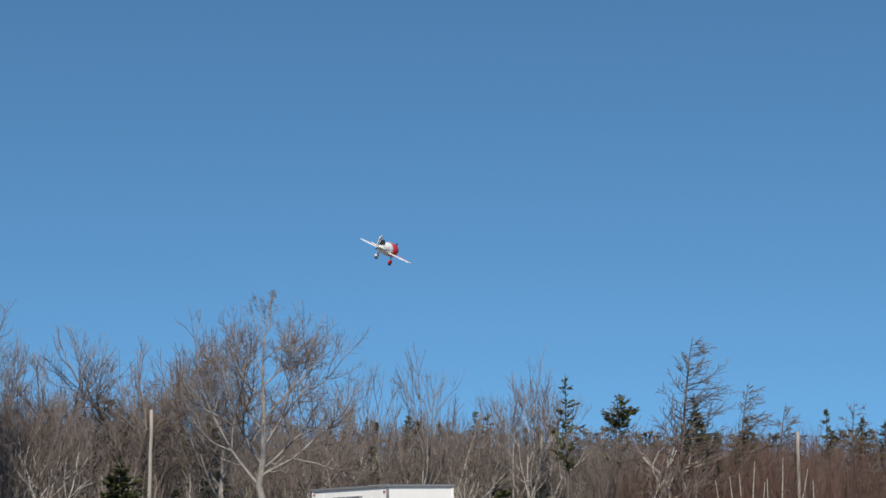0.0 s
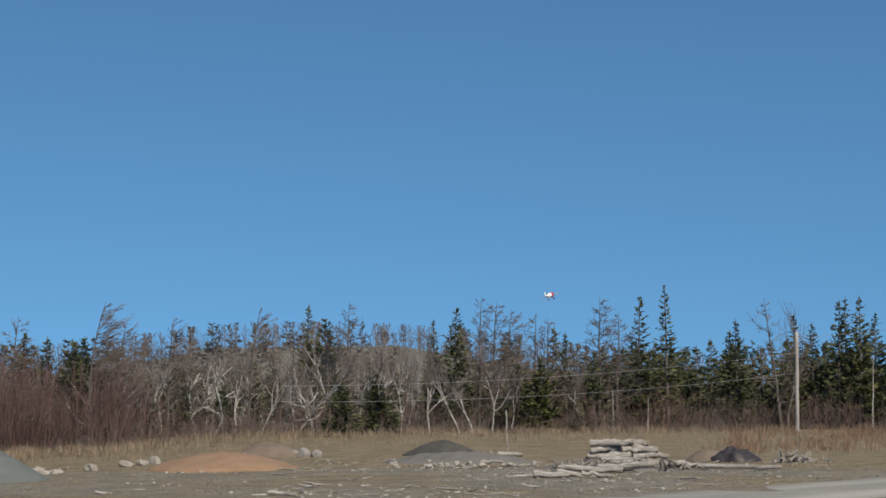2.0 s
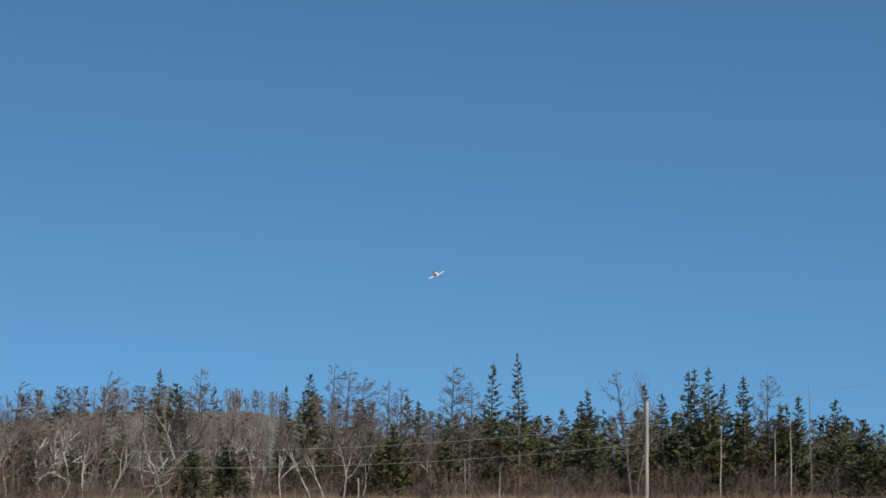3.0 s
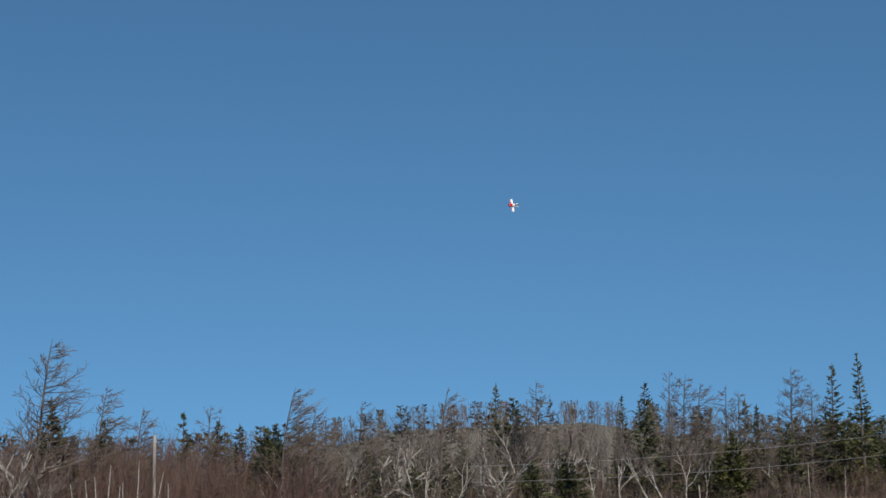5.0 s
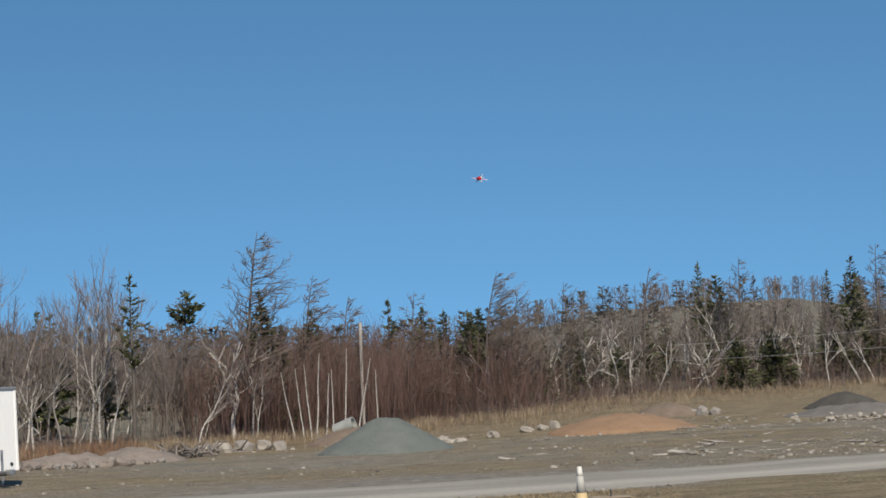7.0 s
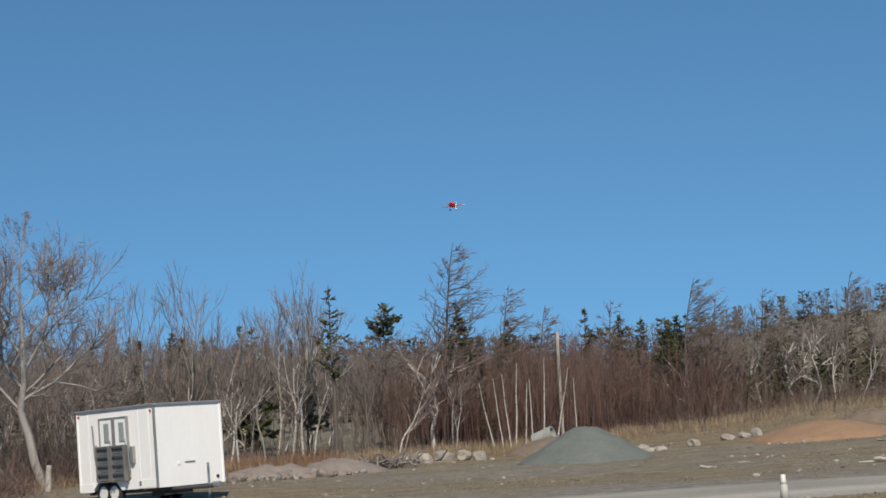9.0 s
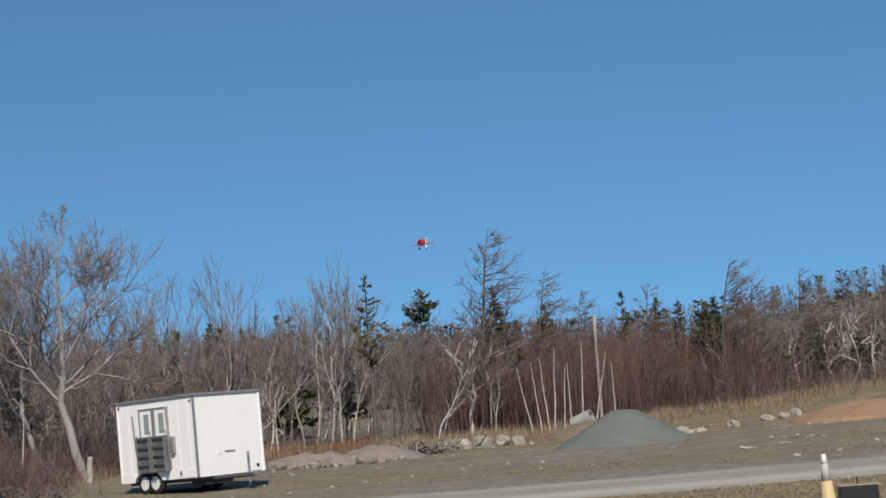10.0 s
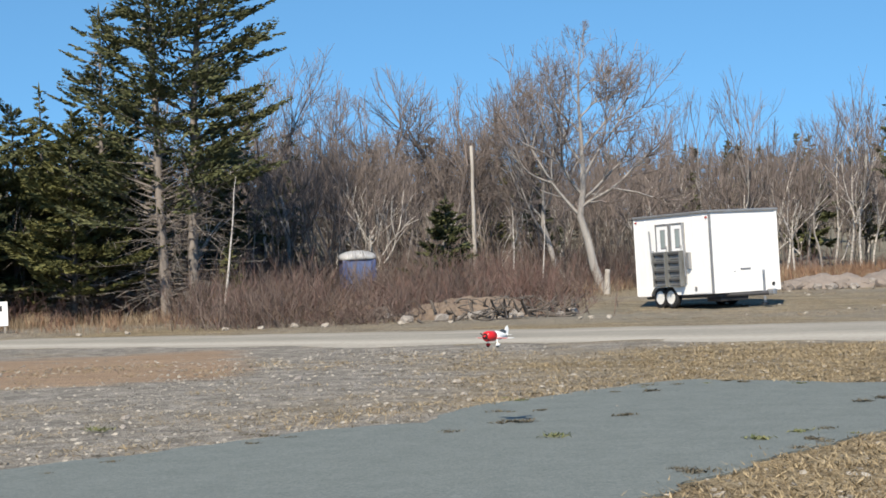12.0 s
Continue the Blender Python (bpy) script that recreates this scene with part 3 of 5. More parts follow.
M["crusher_dust"] = loose("crusher_dust", (0.105, 0.118, 0.108), (0.16, 0.174, 0.158))
M["orange_soil"] = loose("orange_soil", (0.21, 0.13, 0.078), (0.315, 0.205, 0.128))
M["dark_gravel"] = loose("dark_gravel", (0.045, 0.042, 0.036), (0.10, 0.093, 0.08))
M["grey_gravel"] = loose("grey_gravel", (0.18, 0.165, 0.145), (0.31, 0.29, 0.26))
M["dull_gravel"] = loose("dull_gravel", (0.11, 0.10, 0.088), (0.20, 0.187, 0.168))
M["earth"] = loose("earth", (0.12, 0.09, 0.068), (0.23, 0.18, 0.14))

rng = np.random.default_rng(5)
heap("gravel_mound", "conical heap of blue-grey crushed stone", 4.9, 57.6, 2.3, 2.6, 1.3, M["crusher_dust"], 1, grain=0.03)
heap("sand_mound", "low mound of orange sandy soil", 12.45, 62.0, 2.7, 2.2, 0.56, M["orange_soil"], 2, 1.7, grain=0.08)
heap("gravel_mound", "dark mound of wet gravel", 19.4, 72.5, 1.7, 1.6, 0.6, M["dark_gravel"], 3, 1.5, grain=0.08)
heap("gravel_mound", "flat spread heap of grey gravel and stones", 19.9, 66, 2.9, 2.4, 0.36, M["dull_gravel"], 4, 2.0, grain=0.2)
heap("gravel_mound", "low spread of grey gravel under the log pile", 25.0, 61.2, 2.6, 2.2, 0.22, M["dull_gravel"], 14, 2.0, grain=0.5)
heap("earth_mound", "grassed-over mound of brown earth", 13.9, 72, 1.6, 1.2, 0.5, M["earth"], 5, 2.0)
heap("earth_mound", "low earth bank behind the gravel", 3.9, 66.5, 1.9, 1.2, 0.6, M["earth"], 6, 2.0)
heap("earth_mound", "brown earth mound beside a dark tarpaulin", 27.9, 67.5, 1.0, 0.9, 0.42, M["earth"], 8, 2.0)
heap("rubble_bank", "long low bank of pinkish broken rock", -5.2, 59.5, 2.0, 1.3, 0.42, M["pink_rock"], 9, 2.0, grain=0.22)
heap("rubble_bank", "long low bank of pinkish broken rock", -3.1, 60, 1.8, 1.3, 0.48, M["pink_rock"], 10, 2.0, grain=0.22)
heap("rubble_bank", "earth and rock bank beside the road", -16.6, 47.3, 2.2, 1.1, 0.5, M["earth"], 11, 2.0, grain=0.3)

for az, d, w, h, mat in [(8.33, 63, 0.42, 0.3, "pale_rock"), (6.3, 62, 0.5, 0.2, "pale_rock"), (6.9, 61, 0.36, 0.17, "pale_rock"), (7.25, 61.5, 0.42, 0.18, "pale_rock"),
                         (6.7, 63.5, 0.4, 0.2, "pale_rock"), (9.4, 66, 0.45, 0.24, "pale_rock"), (9.9, 66.5, 0.4, 0.24, "pale_rock"), (10.3, 67, 0.3, 0.36, "pale_rock"), (5.9, 65, 0.4, 0.3, "grey_rock"),
                         (-1.0, 65, 0.6, 0.38, "grey_rock"), (-0.3, 65, 0.5, 0.42, "pale_rock"), (0.3, 65.5, 0.62, 0.48, "grey_rock"), (0.95, 65.5, 0.6, 0.42, "pale_rock"), (1.45, 65, 0.4, 0.38, "grey_rock"),
                         (15.0, 71, 0.42, 0.42, "grey_rock"), (15.4, 71, 0.36, 0.34, "grey_rock"), (14.7, 71.5, 0.3, 0.28, "grey_rock"), (19.29, 62.5, 0.16, 0.14, "pale_rock"),
                         (13.1, 68, 0.16, 0.36, "grey_rock"), (12.75, 68, 0.15, 0.36, "grey_rock"), (-19.5, 49, 0.5, 0.3, "grey_rock")]:
    w, h = w * 0.7, h * 0.66
    put_stone(rng, az, d, w, w * 0.8, h, mat, "weathered %s boulder in the dry grass" % ("pale" if mat == "pale_rock" else "grey"), "boulders")
for i in range(90):
    put_stone(rng, rng.uniform(-7, -2.2), rng.uniform(57.6, 60.5), *((0.08 + 0.3 * rng.random() ** 2) * np.array([1, 0.8, 0.6])), "pink_rock" if i % 3 else "grey_rock", "broken pinkish rock of the rubble bank", "rubble")
for i in range(40):
    s = rng.uniform(0.08, 0.26)
    put_stone(rng, rng.normal(-16.2, 1.3), rng.uniform(45.6, 47.6), s, s * 0.8, s * 0.6, "grey_rock", "dark broken rock beside the road", "roadside rocks")
for az in (-24.5, -27.5, -23.4, -18.9, -17.4, -21, -22.3, -29, -13.3, -12.9, -11.9):
    s = rng.uniform(0.05, 0.12)
    put_stone(rng, az + rng.normal(0, 0.2), np.interp(az, [-30, -12], [46.5, 43.5]), s * 1.2, s, s * 0.7, "pale_rock", "small pale stone at the road's edge", "roadside stones")
for i in range(30):
    s = rng.uniform(0.05, 0.12)
    put_stone(rng, rng.uniform(17.3, 22.5), rng.uniform(60.5, 66.5), s * 1.3, s, s * 0.8, "pale_rock", "small pale stone on grey gravel", "gravel stones", 0.9)
for i in range(28):
    s = 0.015 + 0.05 * rng.random() ** 3
    put_stone(rng, rng.uniform(-31, -12), rng.uniform(16.8, 29), s * 1.3, s, s * 0.6, "pale_rock" if i % 2 else "grey_rock", "small loose stone on the gravel", "loose stones", 0.3)


# ---------------------------------------------------------------- logs
def log_material():
    n = Nodes("weathered_log", 0.9)
    vec = n.coords()
    a, b = n.noise(vec, 2.5, 5, 0.7, (1, 1, 0.25)), n.noise(vec, 14, 4, 0.7, (1, 1, 0.2))
    n.color(n.ramp(n.mix(0.5, a, b), (0.34, (0.085, 0.074, 0.064)), (0.5, (0.27, 0.245, 0.215)), (0.66, (0.50, 0.465, 0.42))))
    n.bump(b, 0.6, 0.03)
    return n.mat


M["log"] = log_material()
M["log_end"] = simple("log_end", (0.34, 0.25, 0.16), (0.52, 0.42, 0.30), 6)


def put_log(az, d, length, r, z_up, heading, tip=0.0, label="weathered grey log of the log pile", group="log pile"):
    x, y, z = spot(az, d)
    w = Wood()
    k = np.linspace(0, 1, 7)
    pts = np.stack([rng.normal(0, 0.02, 7), rng.normal(0, 0.02, 7), (k - 0.5) * length], 1)
    w.tube(pts, r * (1 - 0.2 * k) * rng.uniform(0.93, 1.07, 7), 9)
    ob = thing("log", label, "log", pose(x, y, z + z_up + r, 0, 0, heading) @ pose(0, 0, 0, 0, 90 + tip, 0), group)
    part("bark", w.mesh("bark", M["log"], smooth=True), None, ob)
    for s, rr in ((-1, r), (1, r * 0.8)):
        part("cut_end", rod((0, 0, s * length * 0.5 - 0.006), (0, 0, s * length * 0.5 + 0.006), rr * 0.93, sides=9), M["log_end"], ob)


for row, (count, zz, lo, hi) in enumerate(((4, 0.0, 24.15, 26.3), (4, 0.24, 24.3, 26.2), (4, 0.46, 24.35, 26.0), (3, 0.66, 24.5, 25.7))):
    for i in range(count):
        for back in (0.0, 0.55):
            put_log(lo + (hi - lo) * (i + 0.5) / count + rng.normal(0, 0.08), 63.2 + back + rng.normal(0, 0.12), rng.uniform(0.65, 1.05), rng.uniform(0.10, 0.145), zz, -24 + rng.normal(0, 9), rng.normal(0, 4))
for az, d, L, r, up, hd in [(22.9, 55.0, 1.3, 0.13, 0, -22), (23.7, 55.6, 1.5, 0.10, 0, -16), (24.4, 55.2, 1.2, 0.09, 0.02, -34), (24.2, 57.5, 2.3, 0.13, 0.05, -22), (25.3, 58.5, 2.2, 0.14, 0.08, -28),
                            (23.9, 60.4, 2.0, 0.12, 0.05, -22), (25.4, 60.6, 2.2, 0.14, 0.12, -26), (26.5, 60.6, 1.9, 0.12, 0.1, -34), (27.3, 60.5, 1.7, 0.11, 0.08, -18), (25.1, 61.6, 2.0, 0.13, 0.2, -20),
                            (28.4, 60.5, 4.4, 0.10, 0.02, -32), (21.0, 62.5, 0.9, 0.08, 0.1, -40), (22.0, 55.6, 1.2, 0.06, 0, -14), (14.3, 46.5, 0.9, 0.07, 0, -24), (13.7, 46.8, 0.7, 0.04, 0, 10), (8.7, 48, 0.5, 0.05, 0, -8),
                            (26.1, 62, 1.6, 0.12, 0.1, -50), (21.6, 68, 1.1, 0.12, 0.1, -20)]:
    put_log(az, d, L * 0.85, r * 0.85, up, hd + rng.normal(0, 6), rng.normal(0, 3), "weathered grey log lying beside the road", "loose logs")


def tangle(name, label, az, d, w, h, count, mat, category):
    """A heap of roots and broken branches."""
    x, y, z = spot(az, d)
    wood = Wood()
    for _ in range(count):
        p = np.array([rng.normal(0, w * 0.4), rng.normal(0, w * 0.3), rng.uniform(0, h * 0.5)])
        v = rng.normal(size=3) * [1, 1, 0.7]
        path = curve_path(rng, p, v / np.linalg.norm(v), min(1.0, rng.uniform(0.3, 1.0) * w * 0.6), 4, (0, 0, rng.normal(0, 0.4)), 0.25)
        path[:, 2] = np.clip(path[:, 2], 0.0, h)
        wood.tube(path, np.linspace(rng.uniform(0.015, 0.06), 0.008, 5), 5)
    ob = new(name, wood.mesh(name, mat, smooth=True))
    ob.matrix_basis = pose(x, y, z)
    return tagged(ob, label, category, kind="stuff")


tangle("root_mass", "grey heap of dug-up roots and stumps", 30.6, 66, 1.0, 0.55, 80, M["log"], "root heap")
tangle("root_mass", "dark heap of broken branches and roots", -1.7, 62.3, 1.9, 0.5, 130, M["grey_bark"], "root heap")
tangle("root_mass", "pile of broken branches beside the road", -15.8, 46.8, 2.6, 0.5, 170, M["dark_bark"], "root heap")
tangle("root_mass", "broken grey branches strewn among logs", 24.9, 60.0, 2.2, 0.35, 150, M["grey_bark"], "root heap")
tangle("root_mass", "broken grey branches strewn among logs", 26.9, 60.8, 1.2, 0.3, 70, M["grey_bark"], "root heap")
tangle("root_mass", "grey roots lying beside the gravel", 20.7, 67, 1.0, 0.4, 24, M["log"], "root heap")


# ---------------------------------------------------------------- named trees
def bare(name, label, az, d, top, style, bark, twig, seed, girth=0.018, lean=0.0, wind=0.0, thin=1.0, rich=1.0, group=""):
    h = height_to(az, d, top)
    r = np.random.default_rng(seed)
    return plant(name, label, "tree", az, d, bare_tree(r, h, style, girth, (lean * h, 0), wind, thin, rich), (M[bark], M[twig]), -az, group)


def spruce(label, az, d, top, seed, mat="needles", name="spruce_tree", group="spruces", bark="dark_bark", **kw):
    h = height_to(az, d, top)
    return plant(name, label, "tree", az, d, conifer(np.random.default_rng(seed), h, **kw), (M[bark], M[mat]), -az, group)


def named_trees():
    big = [(0.30, -44, 5, 0.52), (0.33, 50, -10, 0.44), (0.36, 64, 20, 0.34), (0.38, -34, -25, 0.42), (0.44, 40, 20, 0.44), (0.50, -36, 15, 0.36), (0.55, 36, -15, 0.36), (0.62, -36, -10, 0.3), (0.68, 34, 25, 0.28),
           (0.73, -32, 20, 0.22), (0.78, 36, -20, 0.2), (0.83, -30, 0, 0.18), (0.88, 30, 10, 0.14), (0.94, -22, -10, 0.11), (0.97, 14, 10, 0.09)]
    h = height_to(-12.3, 60, 7.5)
    plant("maple_tree", "large leafless grey maple with a spreading crown", "tree", -12.3, 60, maple(np.random.default_rng(11), h, big, 0.021, 0.85), (M["maple_bark"], M["twig"]), 12.3)
    rear = [(0.25, -40, 5, 0.46), (0.32, -30, 20, 0.46), (0.36, 26, -20, 0.34), (0.42, -38, -15, 0.42), (0.5, 22, 10, 0.3), (0.55, -34, 10, 0.36), (0.62, -26, -20, 0.32), (0.7, 20, 10, 0.24), (0.76, -24, 15, 0.24), (0.85, -18, 0, 0.18), (0.92, 14, 0, 0.12)]
    h = height_to(-13.3, 63, 6.2)
    plant("maple_tree", "leafless grey maple behind a larger one", "tree", -13.3, 63, maple(np.random.default_rng(14), h, rear, 0.017, 0.85, -0.12), (M["maple_bark"], M["twig"]), 13.3)
    for i, (az, d, top, lean) in enumerate([(-22.4, 62, 6.8, 0.05), (-21.2, 64, 5.4, 0), (-20.6, 66, 6.0, 0.06), (-19.1, 64, 6.2, 0.02), (-18.0, 66, 5.6, -0.03), (-17.4, 64, 5.8, 0.03), (-16.0, 68, 5.4, 0.02),
                                            (-14.9, 66, 5.6, -0.03), (-23.4, 64, 5.6, 0.04), (-10.6, 70, 4.9, 0.03), (-27.8, 66, 6.0, 0)]):
        bare("bare_tree", "leafless grey broadleaf tree at the wood's edge", az, d, top + 0.2, "broad", "maple_bark", "twig", 20 + i, 0.012, lean, 0, 1.1, 1.0, "bare trees")
    for i, (az, d, top, lean) in enumerate([(-8.9, 74, 5.2, 0), (-7.65, 74, 5.7, 0.02), (-4.5, 76, 5.5, 0.02), (-4.2, 75, 4.8, 0.03), (-5.0, 77, 4.7, -0.02), (-5.8, 78, 4.3, 0.03), (-9.8, 76, 4.3, 0),
                                            (-6.8, 80, 4.4, 0), (-3.8, 78, 4.3, 0.03), (-5.4, 76, 4.1, -0.03)]):
        bare("aspen_tree", "tall thin leafless aspen with pale stem", az, d, top, "aspen", "birch_bark" if i in (2, 3, 4, 8) else "maple_bark", "twig", 40 + i, 0.0125, lean, 0, 1.5, 1.0, "aspens")
    for i, (az, d, top, lean, st) in enumerate([(-24.5, 50, 2.9, 0.10, "pole"), (-15.2, 57, 1.6, 0.02, "pole"), (-14.25, 57, 1.1, 0.06, "pole"), (-8.45, 72, 3.4, 0.05, "birch"), (-6.5, 72, 3.6, 0.26, "birch"),
                                                (-6.25, 72, 2.6, 0.3, "birch"), (0.6, 76, 2.5, 0.05, "birch"), (0.05, 76, 3.2, 0.1, "crooked"), (-1.15, 73, 2.2, 0.03, "birch"), (0.75, 75, 2.0, 0.03, "birch"),
                                                (1.97, 74, 1.3, -0.18, "pole"), (2.49, 73, 1.5, -0.07, "pole"), (2.67, 73, 1.85, 0.06, "pole"), (2.95, 73, 1.2, 0.08, "pole"), (3.55, 74, 1.95, 0.05, "pole"), (4.62, 74, 1.25, 0, "pole"),
                                                (2.25, 74, 1.4, -0.1, "pole"), (3.2, 73, 1.3, 0.02, "pole"), (3.95, 72, 1.6, 0.2, "pole"),
                                                (12.78, 100, 2.8, 0.08, "birch"), (14.6, 100, 2.0, 0.02, "crooked"), (14.75, 100, 2.3, 0.22, "crooked"), (15.2, 100, 2.7, -0.03, "crooked"), (15.5, 101, 2.4, -0.1, "birch"), (16.8, 101, 3.1, 0.1, "birch"),
                                                (17.2, 101, 2.7, -0.1, "crooked"), (11.6, 98, 2.5, -0.1, "crooked"), (12.1, 98, 2.6, 0.1, "crooked"), (10.2, 96, 2.5, 0.05, "birch"), (9.0, 92, 2.3, 0.1, "crooked"), (13.6, 100, 2.9, 0.05, "birch"),
                                                (19.0, 101, 2.7, -0.02, "birch"), (20.0, 104, 3.0, 0.03, "birch"), (21.0, 104, 2.9, -0.03, "birch"), (21.6, 105, 2.4, 0.05, "birch"), (18.1, 103, 2.8, 0.03, "birch"), (20.4, 104, 2.3, 0, "birch"),
                                                (23.9, 108, 2.1, 0.05, "birch"), (33.0, 113, 2.4, 0.02, "pole"), (34.7, 113, 2.3, 0, "pole"), (35.2, 113, 2.6, 0, "pole"), (24.9, 106, 1.4, 0, "pole"), (26.0, 106, 1.2, 0, "pole")]):
        bare("birch_tree", "slender white-stemmed leafless birch", az, d, top, st, "birch_bark", "twig", 60 + i, 0.0085 if st == "pole" else 0.0135, lean, 0, 1.2, 0.8, "birches")
    for i, (az, d, top, wind, lean, rich) in enumerate([(0.35, 77, 5.85, 0.26, 0.06, 1.2), (2.2, 82, 4.35, 0.32, 0.06, 0.9), (3.4, 84, 3.65, 0.32, 0.05, 0.7), (5.75, 86, 3.7, 0.1, 0.03, 0.6), (8.25, 92, 4.2, 0.75, -0.02, 0.9), (10.7, 98, 3.75, 0.25, 0, 0.6),
                                                        (13.2, 102, 4.1, 0.5, 0.02, 0.6), (16.4, 110, 4.25, 0.05, 0, 0.7), (20.6, 108, 4.4, 0.06, 0, 0.7), (21.0, 108, 4.3, 0.12, 0.02, 0.7), (21.4, 108, 4.0, 0.3, 0.03, 0.7), (22.4, 110, 3.9, 0.05, 0, 0.7),
                                                        (22.8, 110, 3.75, 0.05, 0, 0.6), (24.5, 110, 4.4, 0.03, 0, 1.1), (25.0, 112, 3.9, 0.05, 0.02, 0.8), (8.9, 93, 3.6, 0.35, 0.05, 0.6), (34.5, 116, 4.1, 0, 0, 0.8), (30.2, 112, 4.3, 0, -0.1, 0.5), (-1.6, 82, 3.9, 0.15, 0.02, 0.8)]):
        bare("larch_tree", "leafless brown larch bent by the wind", az, d, top, "larch", "dark_bark", "larch_twig", 120 + i, 0.011, lean, wind, 1.25, rich * 1.5, "larches")
    bare("bare_tree", "thin leafless tree beside the utility pole", 30.4, 112, 4.3, "aspen", "grey_bark", "twig", 150, 0.008, -0.06)

    big = dict(levels=56, width=0.20, girth=0.012, density=3.4, ragged=0.6, droop=0.07, shape=0.5, blade=0.5, wind=0.03, dead=90, inner=0.42, fan=0.4)
    spruce("tall dark spruce with open ragged branches", -26.45, 53, 13.2, 201, "needles", bark="grey_bark", first=0.2, lean=-0.03, **big)
    spruce("tall dark spruce with open ragged branches", -25.55, 53.5, 13.6, 202, "needles", bark="grey_bark", first=0.25, lean=0.07, **big)
    spruce("dark spruce with ragged boughs beside taller ones", -28.3, 55.5, 8.3, 214, "needles", bark="grey_bark", first=0.18, **big)
    wide = dict(levels=34, width=0.34, girth=0.014, density=5.0, ragged=0.7, droop=0.1, shape=0.55, blade=0.5, dead=40, inner=0.3, fan=0.4)
    spruce("bushy olive-green spruce beside the road", -29.2, 54, 5.0, 203, "needles_olive", first=0.12, **wide)
    spruce("bushy olive-green spruce beside the road", -31.0, 56, 5.2, 204, "needles_olive", first=0.1, **wide)
    spruce("bushy olive-green spruce beside the road", -27.8, 57, 4.6, 205, "needles_olive", first=0.15, **wide)
    spruce("bushy olive-green spruce beside the road", -32.6, 54, 5.6, 206, "needles", first=0.12, **wide)
    spruce("slim green spruce behind bushier ones", -30.1, 64, 5.9, 207, "needles", width=0.2)
    spruce("small bushy green spruce among bare trees", -17.35, 56.5, 1.9, 208, "needles", width=0.36, levels=24, density=3.0, first=0.1, ragged=0.55, blade=0.7, shape=0.6)
    spruce("small bushy green spruce among bare trees", -24.3, 53, 0.6, 209, "needles_olive", width=0.36, levels=14, density=2.2, first=0.04)
    spruce("dark green spruce with spreading branches", -3.1, 74, 4.55, 210, "needles", width=0.15, levels=15, density=1.1, ragged=0.6, first=0.5, droop=0.0, shape=0.7, blade=0.8)
    spruce("small dark conifer among grey stems", -4.0, 79, 2.1, 211, "needles", width=0.22, levels=18, density=1.6, first=0.3, ragged=0.5)
    spruce("flat-topped pine above the brush", -1.5, 82, 3.9, 212, "needles", name="pine_tree", group="pines", width=0.15, shape=0.25, levels=10, first=0.78, ragged=0.6)
    spruce("round-topped dark pine on the hill", 15.65, 112, 3.62, 213, "needles", name="pine_tree", group="pines", width=0.16, shape=0.3, levels=16, first=0.4)
    k = 220
    for az, d, top, w in [(5.1, 96, 3.4, 0.14), (6.3, 98, 3.15, 0.2), (6.85, 98, 3.0, 0.2), (15.1, 112, 4.12, 0.11), (19.15, 110, 3.6, 0.13), (19.85, 108, 4.0, 0.17), (0.9, 80, 3.9, 0.2), (1.0, 84, 3.4, 0.22),
                          (2.6, 88, 3.2, 0.18), (7.7, 92, 2.9, 0.24), (8.0, 93, 3.0, 0.24), (23.0, 112, 3.4, 0.11), (23.33, 112, 3.2, 0.12), (24.3, 108, 2.6, 0.2), (25.7, 112, 4.35, 0.14), (26.6, 112, 4.68, 0.13),
                          (28.06, 114, 2.95, 0.16), (28.55, 114, 3.2, 0.16), (28.85, 114, 3.55, 0.17), (30.62, 116, 3.7, 0.13), (31.2, 116, 3.4, 0.18), (32.0, 115, 4.1, 0.16), (32.27, 115, 4.2, 0.13), (32.62, 115, 4.25, 0.17),
                          (33.13, 116, 3.7, 0.16), (33.74, 116, 3.95, 0.18), (34.9, 115, 3.05, 0.17), (35.05, 115, 3.05, 0.16), (35.5, 115, 3.3, 0.17), (36.65, 116, 3.2, 0.2), (37.55, 112, 2.5, 0.3), (38.6, 112, 3.0, 0.2),
                          (17.3, 100, 1.9, 0.3), (16.2, 98, 1.6, 0.34), (21.9, 106, 2.2, 0.3), (22.6, 106, 2.4, 0.28), (-8.2, 95, 3.4, 0.14), (-7.2, 97, 3.2, 0.14), (-9.6, 97, 3.3, 0.14), (-15.6, 78, 4.4, 0.14), (-6.0, 95, 3.5, 0.15)]:
        k += 1
        spruce("dark green spruce rising from the wood", az, d, top, k, "needles" if k % 4 else "needles_olive", width=w * 1.45, levels=34, density=0.8, blade=0.85, least=6, ragged=0.35, shape=0.85)


named_trees()


# ---------------------------------------------------------------- woods, brush and grass as stuff
CANOPY = ([-60, -34, -28, -23, -17, -13, -10, -6, -3, 0, 5, 8, 12, 16, 20, 24, 28, 32, 38, 60], [4.6, 4.6, 4.6, 4.7, 4.5, 4.3, 3.6, 3.7, 3.2, 2.75, 2.7, 2.95, 3.5, 3.65, 3.45, 2.85, 2.7, 3.0, 2.5, 3])
CONIFER_SHARE = ([-60, -30, -27, -20, -10, -2, 3, 8, 13, 22, 26, 60], [0.75, 0.6, 0.12, 0.0, 0.02, 0.03, 0.05, 0.26, 0.38, 0.46, 0.8, 0.8])


